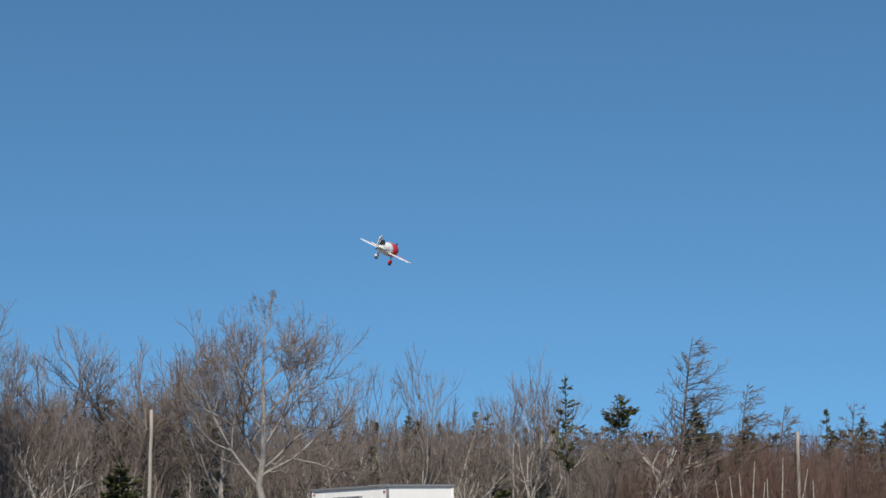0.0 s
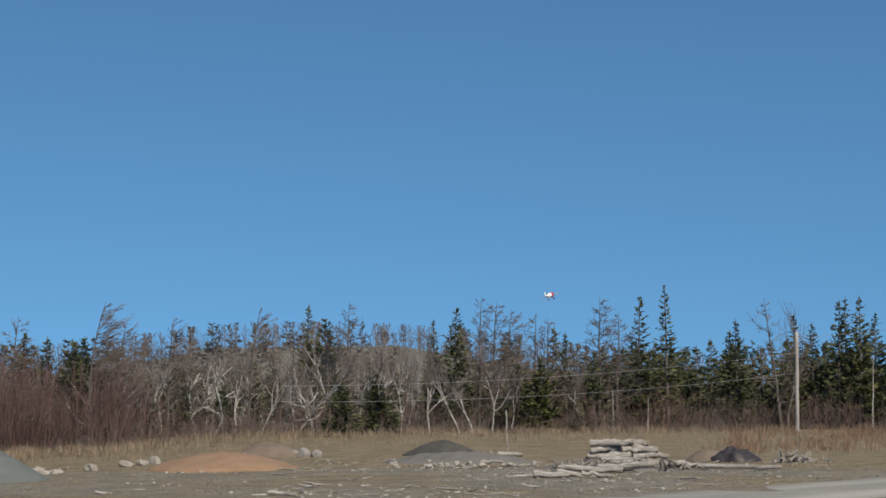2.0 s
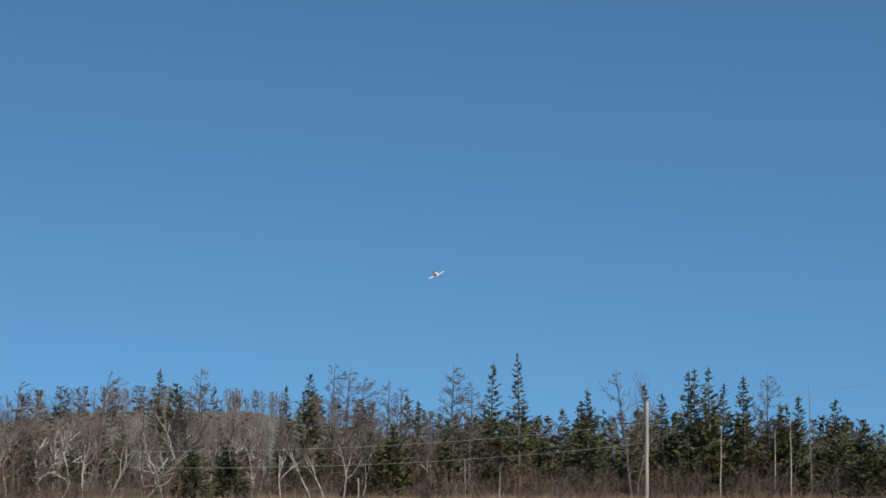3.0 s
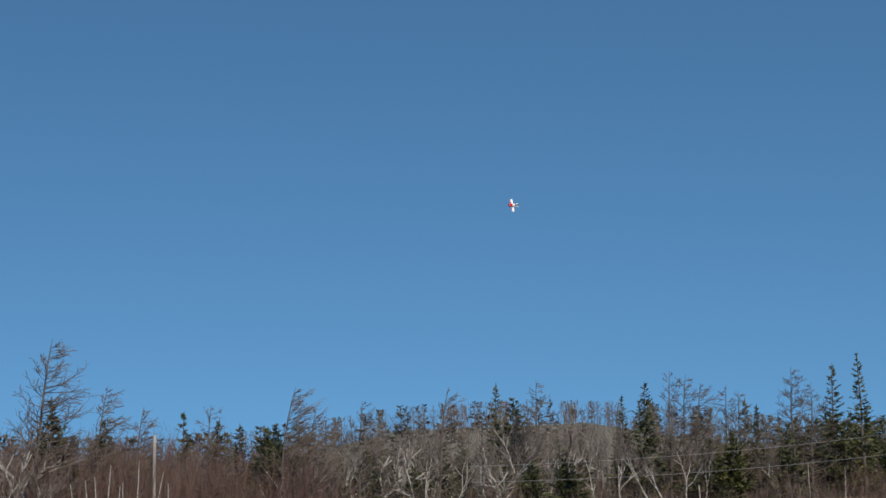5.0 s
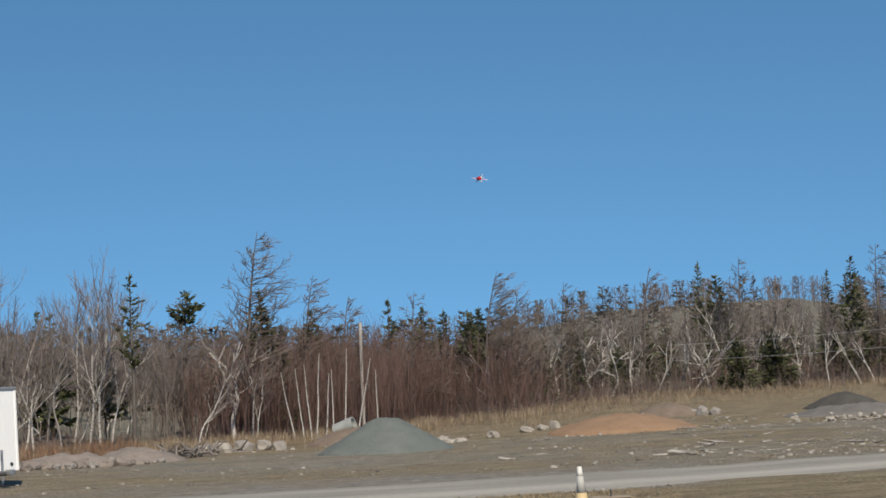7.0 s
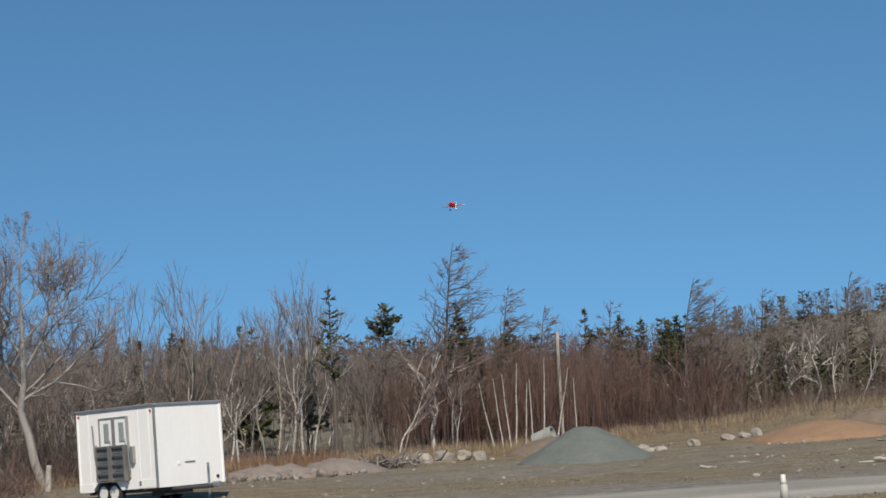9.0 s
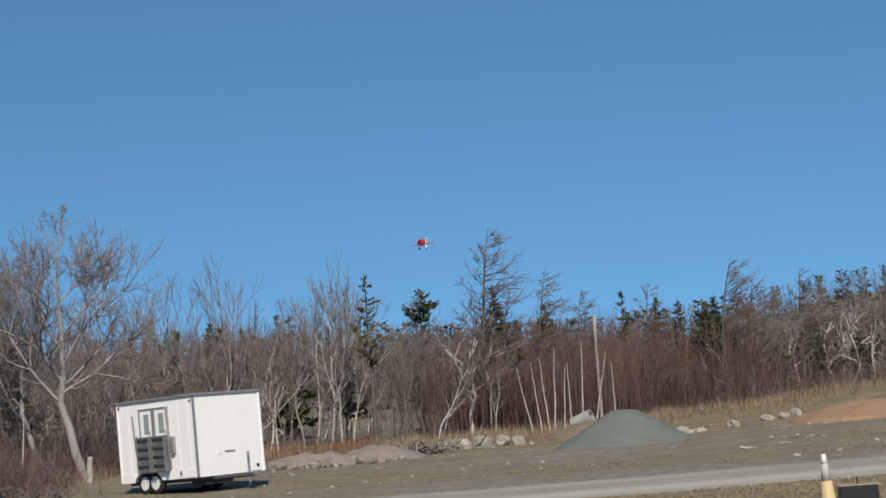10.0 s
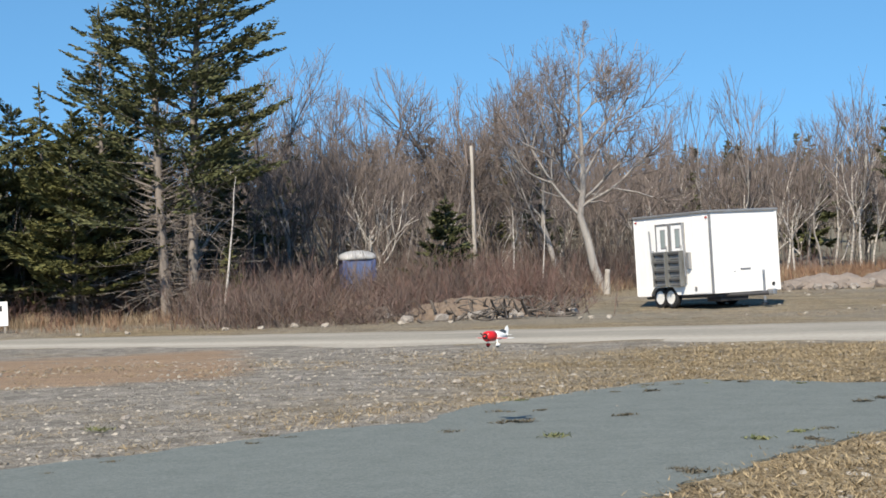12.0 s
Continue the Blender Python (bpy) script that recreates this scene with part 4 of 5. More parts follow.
def make_woods():
    r = np.random.default_rng(77)
    grey = [template(bare_tree(r, 6.0, "fill", 0.009, (r.normal(0, 0.4), 0), 0, 1.5)) for _ in range(7)]
    pale = [template(bare_tree(r, 6.0, "pale_fill", 0.010, (r.normal(0, 0.7), 0), 0, 1.4)) for _ in range(4)]
    firs = [template(conifer(r, 6.0, width=w, levels=16, density=0.55, blade=1.5, ragged=0.35, first=0.08, boughs=False, least=4)) for w in (0.2, 0.24, 0.18, 0.26, 0.3)]
    far = [template(conifer(r, 6.0, width=w, levels=9, density=0.2, blade=2.6, ragged=0.25, boughs=False, least=2)) for w in (0.2, 0.17, 0.25)]
    g, p, f, b, hb = [], [], [], [], []
    BARE["far"] = (10, 5, 0, 0.2, 0.34, 44, 0.4, 0.14)
    crowns = [template(bare_tree(r, 6.0, "far", 0.007, (0, 0), 0, 3.0)) for _ in range(3)]
    for _ in range(1200):
        az = r.uniform(-36, 40) if r.random() < 0.6 else r.uniform(8, 38) if r.random() < 0.6 else r.uniform(-26, 0)
        de = edge(az)
        d = de + 1.5 + 34 * r.random() ** 1.6
        x, y, z = spot(az, d)
        top = np.interp(az, *CANOPY) * (0.45 + 0.55 * r.random() ** 0.7)
        share = np.interp(az, *CONIFER_SHARE)
        h = max(1.6, d * math.tan(radians(top)) + EYE - z)
        t = r.uniform(0, 6.3)
        if r.random() < share:
            if 8 < az < 24:
                h *= 0.62
            f.append((x, y, z, (h / 6 * r.uniform(0.9, 1.3), h / 6 * (1.05 if top > 2 else 0.9)), t, int(r.integers(5))))
        elif r.random() < (0.2 if az > 8 else 0.12):
            p.append((x, y, z, h / 6, t, int(r.integers(4))))
        else:
            g.append((x, y, z, h / 6, t, int(r.integers(7))))
    for _ in range(1600):
        az = r.uniform(-36, 42) if r.random() < 0.72 else r.uniform(-26, 4)
        d = edge(az) + r.uniform(30, 175)
        x, y, z = spot(az, d)
        h = r.uniform(3.0, 6.5)
        lim = np.interp(az, *CANOPY)
        h = min(h, max(1.6, d * math.tan(radians(lim)) + EYE - z))
        if r.random() < (0.72 if az > 8 else 0.62):
            hb.append((x, y, z, h / 6, r.uniform(0, 6.3), int(r.integers(3))))
        else:
            b.append((x, y, z, (h / 6 * 1.2, h / 6), r.uniform(0, 6.3), int(r.integers(3))))
    scatter("hill_wood", "far leafless brown wood on the low hill", "woods", crowns, hb, [M["grey_bark"], M["brown_twig"]])
    scatter("bare_wood", "dense leafless grey-brown wood behind the field", "woods", grey, g, [M["grey_bark"], M["twig"]])
    scatter("birch_wood", "pale-stemmed leafless birches within the wood", "woods", pale, p, [M["birch_bark"], M["twig"]])
    scatter("spruce_wood", "dark green spruces mixed through the wood", "woods", firs, f, [M["dark_bark"], M["needles"]])
    scatter("hill_wood", "far spruce wood on the low hill", "woods", far, b, [M["dark_bark"], M["needles_grey"]])


def stems(r, count, h, spread, thin, lean=0.18, twigs=3):
    w = Wood()
    for _ in range(count):
        p = np.array([r.normal(0, spread), r.normal(0, spread), 0])
        v = np.array([r.normal(0, lean), r.normal(0, lean), 1.0])
        hh = h * r.uniform(0.5, 1.05)
        path = curve_path(r, p, v / np.linalg.norm(v), hh, 3, (0, 0, 0.15), 0.07)
        w.ribbon(path, np.array([0.014, 0.011, 0.008, 0.005]) * thin)
        for _ in range(twigs):
            q, e = along(path, r.uniform(0.3, 0.95))
            path2 = curve_path(r, q, side_way(r, e, 30, 0), hh * r.uniform(0.15, 0.35), 2, (0, 0, 0.4), 0.1)
            w.ribbon(path2, (0.008 * thin, 0.006 * thin, 0.004 * thin))
    v, f = w.arrays()
    return v, f, np.zeros(len(f), int)


def make_brush():
    r = np.random.default_rng(99)
    tall = [stems(r, 10, 3.0, 0.7, 0.72, 0.16, 7) for _ in range(6)]
    low = [stems(r, 13, 1.4, 0.4, 0.75, 0.3, 4) for _ in range(6)]
    mid = [stems(r, 10, 2.2, 0.55, 0.7, 0.22, 5) for _ in range(6)]
    a, b, c = [], [], []
    for _ in range(850):
        az = r.uniform(-0.5, 9.5) if r.random() < 0.85 else r.uniform(-3, 12)
        d = edge(az) + r.uniform(-2, 22)
        x, y, z = spot(az, d)
        h = d * math.tan(radians(np.interp(az, [-3, 0, 5, 9, 12], [1.8, 2.6, 2.7, 2.2, 1.2]) * r.uniform(0.4, 1.1))) + EYE - z
        a.append((x, y, z, (1.0, max(0.4, h / 3)), r.uniform(0, 6.3), int(r.integers(6))))
    e, near = [], []
    for _ in range(950):
        az = r.uniform(-26, -10) if r.random() < 0.5 else r.uniform(7, 40)
        d = edge(az) + (r.uniform(-6, 8) if az < -9 else r.uniform(-4, 5) if r.random() < 0.85 else r.uniform(-22, -4))
        if -21.0 < az < -19.3 and d < 58 and r.random() < 0.35:
            continue
        x, y, z = spot(az, d)
        e.append((x, y, z, (1.0, r.uniform(0.35, 1.0) * (1.15 if d > edge(az) - 2 else 0.7)), r.uniform(0, 6.3), int(r.integers(6))))
    for _ in range(760):
        az = r.uniform(-25.5, -13.2)
        d = r.uniform(45.6, 57)
        x, y, z = spot(az, d)
        if y < np.interp(x, *ROAD_FAR) + 1.2 or lump(x, y, 2.6, 31) < r.uniform(-0.6, 0.15) or (-18.2 < az < -14.4 and d < 48.8):
            continue
        (e if r.random() < 0.6 else near).append((x, y, z, (1.0, r.uniform(0.25, 0.75) * np.interp(d, [45, 49, 57], [0.7, 1.0, 1.35]) * np.interp(az, [-22, -21, -19.4, -18.5, -16, -13.2], [1, 0.55, 0.55, 1, 0.9, 0.5]))
                                                  , r.uniform(0, 6.3), int(r.integers(6))))
    for _ in range(420):
        az = r.uniform(15, 40)
        d = edge(az) + r.uniform(-7, 0)
        x, y, z = spot(az, d)
        if lump(x, y, 4.0, 17) < r.uniform(-0.3, 0.4):
            continue
        (e if r.random() < 0.5 else near).append((x, y, z, (1.3, r.uniform(0.5, 1.3)), r.uniform(0, 6.3), int(r.integers(6))))
    scatter("brush", "waist-high reddish leafless brush beside the road", "brush", mid, near, [M["red_twig"]])
    scatter("brush", "waist-high brown leafless brush before the trees", "brush", mid, e, [M["brown_twig"]])
    for _ in range(720):
        az = r.uniform(-34, 40)
        if -11 < az < -1 and r.random() < 0.5:
            continue
        de = edge(az)
        d = de + r.uniform(-2.5, 5) - (3.5 * r.random() if -24 < az < -12 else 0)
        x, y, z = spot(az, d)
        h = r.uniform(0.4, 1.4) * (1.15 if -24 < az < -12 else 0.9)
        (b if az < -11 or az > 30 or r.random() < 0.55 else c).append((x, y, z, (1.0, h / 1.4), r.uniform(0, 6.3), int(r.integers(6))))
    scatter("alder_thicket", "dense reddish thicket of leafless saplings", "thicket", tall, a, [M["red_twig"]])
    scatter("brush", "low reddish-brown leafless brush along the wood", "brush", low, b, [M["red_twig"]])
    scatter("brush", "low grey-brown leafless brush along the wood", "brush", low, c, [M["twig"]])


def tuft(r, blades, h, spread, width, sprawl=0.3):
    base = np.concatenate([r.normal(0, spread, (blades, 2)), np.zeros((blades, 1))], 1)
    tip = base + np.stack([r.normal(0, sprawl * h, blades), r.normal(0, sprawl * h, blades), h * r.uniform(0.5, 1.1, blades)], 1)
    w = np.concatenate([r.normal(0, 1, (blades, 2)), np.zeros((blades, 1))], 1)
    w *= width / (np.linalg.norm(w, axis=1)[:, None] + 1e-9)
    wood = Wood()
    wood.blades(base, tip, w)
    v, f = wood.arrays()
    return v, f, np.zeros(len(f), int)


def make_grass():
    r = np.random.default_rng(123)
    high = [tuft(r, 16, 0.65, 0.22, 0.012) for _ in range(6)]
    short = [tuft(r, 14, 0.05, 0.13, 0.006, 1.3) for _ in range(6)]
    a, b, c = [], [], []
    for _ in range(7000):
        az = r.uniform(-11, 40)
        de = edge(az)
        if az < 8:
            d = de - r.random() ** 1.3 * np.interp(az, [-11, -7, 2, 8], [4, 10, 9, 16])
        else:
            d = de - 1 - 24 * r.random() ** 1.2 if az < 27 else de - 1 - 40 * r.random() ** 1.2
        x, y, z = spot(az, d)
        if lump(x, y, 2.2, 12) + 0.5 * lump(x, y, 6.0, 3) < r.uniform(-0.35, 0.4):
            continue
        s = r.uniform(0.3, 1.0) * (1 if d > de - 14 else 0.55 if az < 28.5 else 1.1)
        rusty = az > 28.5 and d < de - 4 or az < -3
        (b if rusty and r.random() < 0.8 else a).append((x, y, z - 0.02, s, r.uniform(0, 6.3), int(r.integers(6))))
    for _ in range(1500):
        az = r.uniform(-33, -10)
        d = edge(az) - r.random() ** 1.5 * 8.5
        x, y, z = spot(az, d)
        if y < np.interp(x, *ROAD_FAR) + 1.5 or lump(x, y, 2.0, 14) < r.uniform(-0.5, 0.3) or (-13 < az and 46 < d < 53):
            continue
        (b if r.random() < 0.4 else a).append((x, y, z - 0.02, r.uniform(0.3, 0.8), r.uniform(0, 6.3), int(r.integers(6))))
    for _ in range(13000):
        az = r.uniform(-33, 14)
        d = r.uniform(10.5, 31)
        x, y = d * math.sin(radians(az)), d * math.cos(radians(az))
        if y > np.interp(x, *ROAD_NEAR) - 0.3:
            continue
        if cover(x, y)[0] + 0.3 * lump(x, y, 1.5, 8) < r.uniform(0.3, 0.8) or inside_pad(x, y):
            continue
        c.append((x, y, -0.016, r.uniform(0.5, 1.2), r.uniform(0, 6.3), int(r.integers(6))))
    e = []
    for _ in range(4200):
        az, d = r.uniform(-12, 36), r.uniform(41, 68)
        x, y, z = spot(az, d)
        if y < np.interp(x, *ROAD_FAR) + 0.5 or lump(x, y, 3.0, 8) < r.uniform(-0.35, 0.5):
            continue
        e.append((x, y, z - 0.01, r.uniform(0.6, 1.3), r.uniform(0, 6.3), int(r.integers(6))))
    scatter("short_grass", "thin dead grass across the bare field", "grass", short, e, [M["straw"]])
    scatter("tall_grass", "tall dry straw-coloured grass before the wood", "grass", high, a, [M["straw"]])
    scatter("tall_grass", "rust-brown dead weeds and grass", "grass", high, b, [M["rust_grass"]])
    scatter("short_grass", "short dry matted grass", "grass", short, c, [M["mat_grass"]])


def inside_pad(x, y):
    hit = False
    for (x0, y0), (x1, y1) in zip(PAD, PAD[1:] + PAD[:1]):
        if (y0 > y) != (y1 > y) and x < (x1 - x0) * (y - y0) / (y1 - y0) + x0:
            hit = not hit
    return hit


def make_pebbles():
    r = np.random.default_rng(321)
    shapes = []
    for _ in range(6):
        bm = stone_bm(r, 1.0, 0.8, 0.55, 0.3, sub=1)
        bmesh.ops.triangulate(bm, faces=bm.faces)
        bm.verts.index_update()
        v = np.array([x.co for x in bm.verts])
        f = np.array([[q.index for q in x.verts] for x in bm.faces])
        bm.free()
        shapes.append((v, f, np.zeros(len(f), int)))
    spots = []
    while len(spots) < 6500:
        az, d = r.uniform(-33, 14), r.uniform(11, 33)
        x, y = d * math.sin(radians(az)), d * math.cos(radians(az))
        if y > np.interp(x, *ROAD_NEAR) or inside_pad(x, y) or r.random() > cover(x, y)[2] + 0.3 * lump(x, y, 1.5, 5) - 0.1:
            continue
        spots.append((x, y, -0.012, 0.014 + 0.034 * r.random() ** 4, r.uniform(0, 6.3), int(r.integers(6))))
    scatter("pebbles", "loose pale pebbles on bare gravel", "pebbles", shapes, spots, [M["gravel_stone"]])


def make_rubble():
    """Small stones and broken sticks strewn over the open field."""
    r = np.random.default_rng(654)
    shapes = []
    for _ in range(5):
        bm = stone_bm(r, 1.0, 0.8, 0.6, 0.3, sub=1)
        bmesh.ops.triangulate(bm, faces=bm.faces)
        bm.verts.index_update()
        f = np.array([[q.index for q in x.verts] for x in bm.faces])
        shapes.append((np.array([x.co for x in bm.verts]), f, np.zeros(len(f), int)))
        bm.free()
    sticks = []
    for _ in range(5):
        w = Wood()
        a = r.uniform(0, 6.3)
        w.tube(curve_path(r, (0, 0, 0.03), (math.cos(a), math.sin(a), 0.03), r.uniform(0.5, 1.2), 3, (0, 0, 0), 0.12), (0.03, 0.028, 0.022, 0.012), 4)
        v, f = w.arrays()
        sticks.append((v, f, np.zeros(len(f), int)))
    a, b = [], []
    while len(a) < 2600:
        az = r.uniform(-8, 32) if r.random() < 0.5 else r.normal(21, 5)
        d = r.uniform(42, 68)
        x, y, z = spot(az, d)
        if y < np.interp(x, *ROAD_FAR) + 0.3 or lump(x, y, 4.0, 41) + (0.35 if az > 14 else 0.0) < r.uniform(-0.4, 0.7):
            continue
        a.append((x, y, z, 0.02 + 0.09 * r.random() ** 4, r.uniform(0, 6.3), int(r.integers(5))))
    while len(b) < 170:
        az, d = r.normal(22, 6), r.uniform(46, 68)
        x, y, z = spot(az, d)
        if 5 < az < 34 and y > np.interp(x, *ROAD_FAR) + 0.5:
            b.append((x, y, z, r.uniform(0.4, 1.1), r.uniform(0, 6.3), int(r.integers(5))))
    scatter("field_stones", "small pale stones strewn on the bare field", "stones", shapes, a, [M["gravel_stone"]])
    scatter("field_sticks", "grey broken sticks strewn on the bare field", "sticks", sticks, b, [M["log"]])


make_pebbles()
make_rubble()
make_woods()
make_brush()
make_grass()


# ---------------------------------------------------------------- things of the field
def paint(name, color, rough=0.5, dirt=0.12, metal=0.0, scale=2.0, streak=(1, 1, 0.25)):
    n = Nodes(name, rough, metal, 0.4)
    vec = n.coords()
    a, b = n.noise(vec, scale, 5, 0.65, streak), n.noise(vec, scale * 9, 4, 0.7, streak)
    dark = tuple(c * (1 - dirt * 2.2) for c in color)
    n.color(n.ramp(n.mix(0.4, a, b), (0.3, dark), (0.62, color)))
    n.bump(b, 0.08, 0.005)
    return n.mat


M["white_panel"] = paint("white_panel", (0.86, 0.855, 0.84), 0.45, 0.04)
M["white_door"] = paint("white_door", (0.84, 0.84, 0.83), 0.4, 0.04)
M["grey_trim"] = paint("grey_trim", (0.36, 0.36, 0.36), 0.4, 0.12, 0.5)
M["step_metal"] = paint("step_metal", (0.20, 0.205, 0.20), 0.55, 0.14, 0.3)
M["step_edge"] = paint("step_edge", (0.07, 0.07, 0.07), 0.6, 0.1)
M["dark_steel"] = paint("dark_steel", (0.045, 0.045, 0.048), 0.6, 0.1)
M["galvanised"] = paint("galvanised", (0.45, 0.45, 0.45), 0.4, 0.15, 0.7)
M["tyre"] = paint("tyre", (0.025, 0.025, 0.027), 0.8, 0.1)
M["rim"] = paint("rim", (0.72, 0.72, 0.70), 0.4, 0.08)
M["red_lens"] = paint("red_lens", (0.35, 0.03, 0.02), 0.25, 0.05)
M["pane"] = paint("pane", (0.30, 0.35, 0.35), 0.12, 0.1)


def trailer():
    """White washroom trailer: x runs from its rear to its hitch, the doors are on the y = 0 side."""
    L, W, Z0, Z1 = 3.38, 2.27, 0.36, 2.51
    a, d = -8.8, 46.3
    x, y, z = spot(a, d)
    turn = -43
    corner = Vector((x, y, z)) - Matrix.Rotation(radians(turn), 3, "Z") @ Vector((0.975 * L, 0, 0))
    tr = thing("trailer", "white box washroom trailer with two doors and folded steps", "trailer", pose(*corner, 0, 0, turn) @ pose(0, 0, 0, 0.5, -1.2, 0) @ Matrix.Scale(0.975, 4))
    wall = bmesh.new()
    # door side, with the wheel arch cut out of its lower edge
    side = [(0.0, Z0 + 0.0), (0.55, Z0), (0.78, Z0 + 0.22), (1.62, Z0 + 0.22), (1.85, Z0), (L, Z0), (L, Z1), (0, Z1)]
    for yy in (0.0, W):
        vs = [wall.verts.new((sx, yy, sz)) for sx, sz in side]
        wall.faces.new(vs)
    wall.verts.ensure_lookup_table()
    k = len(side)
    for i in range(k):
        j = (i + 1) % k
        wall.faces.new((wall.verts[i], wall.verts[j], wall.verts[k + j], wall.verts[k + i]))
    body = part("body", wall, M["white_panel"], tr)
    part("roof", box(-0.04, L + 0.05, -0.05, W + 0.05, Z1, Z1 + 0.07, 0.02), M["grey_trim"], tr, "grey metal roof edge")
    part("roof_vent", box(1.9, 2.5, 0.5, 1.0, Z1 + 0.07, Z1 + 0.10, 0.01), M["white_panel"], tr)
    part("corner_trim", box(L - 0.035, L + 0.02, -0.02, 0.035, Z0, Z1, 0.006), M["grey_trim"], tr)
    part("corner_trim", box(L - 0.02, L + 0.02, W - 0.035, W + 0.02, Z0, Z1, 0.006), M["white_panel"], tr)
    part("corner_trim", box(-0.02, 0.035, -0.02, 0.03, Z0, Z1, 0.006), M["white_panel"], tr)
    part("lower_panel", box(0.03, 0.62, -0.012, 0.0, Z0 - 0.02, Z0 + 0.22, 0.004), M["white_panel"], tr)
    part("lower_panel", box(2.55, L - 0.05, -0.012, 0.0, Z0 + 0.02, Z0 + 0.24, 0.004), M["white_panel"], tr)
    for i in range(8):
        x0 = 0.05 + i * 0.44
        if 0.9 < x0 < 2.3:
            continue
        part("panel_seam", box(x0, x0 + 0.012, -0.006, 0.0, Z0 + 0.26, Z1 - 0.03), M["white_panel"], body)
    for x0 in (1.06, 1.72):
        door = part("door", box(x0, x0 + 0.52, -0.035, 0.0, Z0 + 0.32, Z1 - 0.24, 0.01), M["white_door"], tr)
        for bx in ((x0 - 0.05, x0, Z0 + 0.3, Z1 - 0.19), (x0 + 0.52, x0 + 0.57, Z0 + 0.3, Z1 - 0.19)):
            part("door_frame", box(bx[0], bx[1], -0.05, 0.0, bx[2], bx[3], 0.006), M["grey_trim"], door)
        part("door_frame", box(x0, x0 + 0.52, -0.05, 0.0, Z1 - 0.24, Z1 - 0.19, 0.006), M["grey_trim"], door)
        part("window", box(x0 + 0.2, x0 + 0.36, -0.045, -0.036, Z1 - 0.85, Z1 - 0.38, 0.003), M["pane"], door, "narrow grey glass pane")
        part("window_frame", box(x0 + 0.17, x0 + 0.39, -0.040, -0.035, Z1 - 0.88, Z1 - 0.35, 0.002), M["grey_trim"], door)
        part("handle", rod((x0 + 0.46, -0.07, Z1 - 0.95), (x0 + 0.46, -0.07, Z1 - 0.8), 0.012), M["galvanised"], door)
        steps = part("folded_steps", box(x0 - 0.01, x0 + 0.53, -0.13, -0.055, Z0 + 0.24, Z0 + 1.2, 0.01), M["step_metal"], tr, "dark grey metal steps folded up against the door")
        for s in range(4):
            z0 = Z0 + 0.27 + s * 0.235
            part("tread", box(x0 + 0.02, x0 + 0.50, -0.21, -0.13, z0 + 0.13, z0 + 0.19, 0.008), M["step_edge"], steps)
            part("riser", box(x0 + 0.02, x0 + 0.50, -0.145, -0.131, z0 + 0.01, z0 + 0.11, 0.003), M["galvanised"], steps)
        for xx in (x0 - 0.01, x0 + 0.53):
            part("stringer", box(xx - 0.02, xx + 0.02, -0.22, -0.13, Z0 + 0.24, Z0 + 1.2, 0.006), M["step_metal"], steps)
    for xx, z0, z1 in ((0.86, 1.2, 2.15), (1.0, Z0 + 0.9, 1.6), (2.36, Z0 + 0.5, 2.3)):
        part("handrail", rod((xx, -0.1, z0), (xx - 0.06, -0.1, z1), 0.022), M["grey_trim"], tr)
    part("meter_box", box(2.4, 2.52, -0.1, 0.0, 1.05, 1.5, 0.01), M["grey_trim"], tr)
    for xx, zz in ((0.05, Z1 - 0.12), (L - 0.16, Z1 - 0.14)):
        part("marker_lamp", box(xx, xx + 0.07, -0.03, 0, zz, zz + 0.05, 0.006), M["red_lens"], tr)
    part("reflector", box(2.62, 2.72, -0.02, 0, Z0 + 0.08, Z0 + 0.2, 0.01), M["galvanised"], tr)
    part("chassis", box(0.2, L - 0.1, 0.15, W - 0.15, Z0 - 0.1, Z0 - 0.002), M["dark_steel"], tr)
    for yy in (0.05, W - 0.2):
        for wx in (0.98, 1.46):
            wheel = part("wheel", lathe([(0.18, -0.085), (0.27, -0.09), (0.30, -0.05), (0.30, 0.05), (0.27, 0.09), (0.18, 0.085)], 24), M["tyre"], tr, m=pose(wx, yy + 0.07, 0.30, 90, 0, 0), smooth=True)
            part("rim", lathe([(0.05, 0.10), (0.09, 0.105), (0.17, 0.085), (0.185, 0.092), (0.19, 0.07)][::-1], 20), M["rim"], wheel, "white steel wheel rim", smooth=True)
    for yy in (-1, 1):
        part("drawbar", rod((L - 0.3, W / 2 + yy * 0.7, Z0 - 0.06), (L + 0.95, W / 2 + yy * 0.05, Z0 - 0.06), 0.05), M["dark_steel"], tr)
    part("coupling", box(L + 0.9, L + 1.15, W / 2 - 0.07, W / 2 + 0.07, Z0 - 0.1, Z0 + 0.05, 0.03), M["galvanised"], tr)
    jack = part("jack", rod((L + 0.6, W / 2 + 0.1, 0.05), (L + 0.6, W / 2 + 0.1, 0.92), 0.035), M["galvanised"], tr)
    part("foot", rod((L + 0.6, W / 2 + 0.1, 0.0), (L + 0.6, W / 2 + 0.1, 0.05), 0.09), M["dark_steel"], jack)
    part("crank", rod((L + 0.6, W / 2 + 0.1, 0.85), (L + 0.75, W / 2 - 0.05, 0.8), 0.015), M["galvanised"], jack)
    part("tank", box(L - 0.75, L - 0.15, 0.35, 1.3, Z0 - 0.22, Z0 - 0.1, 0.03), M["dark_steel"], tr)
    part("hatch", box(L, L + 0.012, 0.95, 1.3, 0.95, 1.0, 0.003), M["grey_trim"], tr)
    part("hatch", box(L, L + 0.02, 0.7, 0.78, 0.92, 1.0, 0.003), M["white_door"], tr)
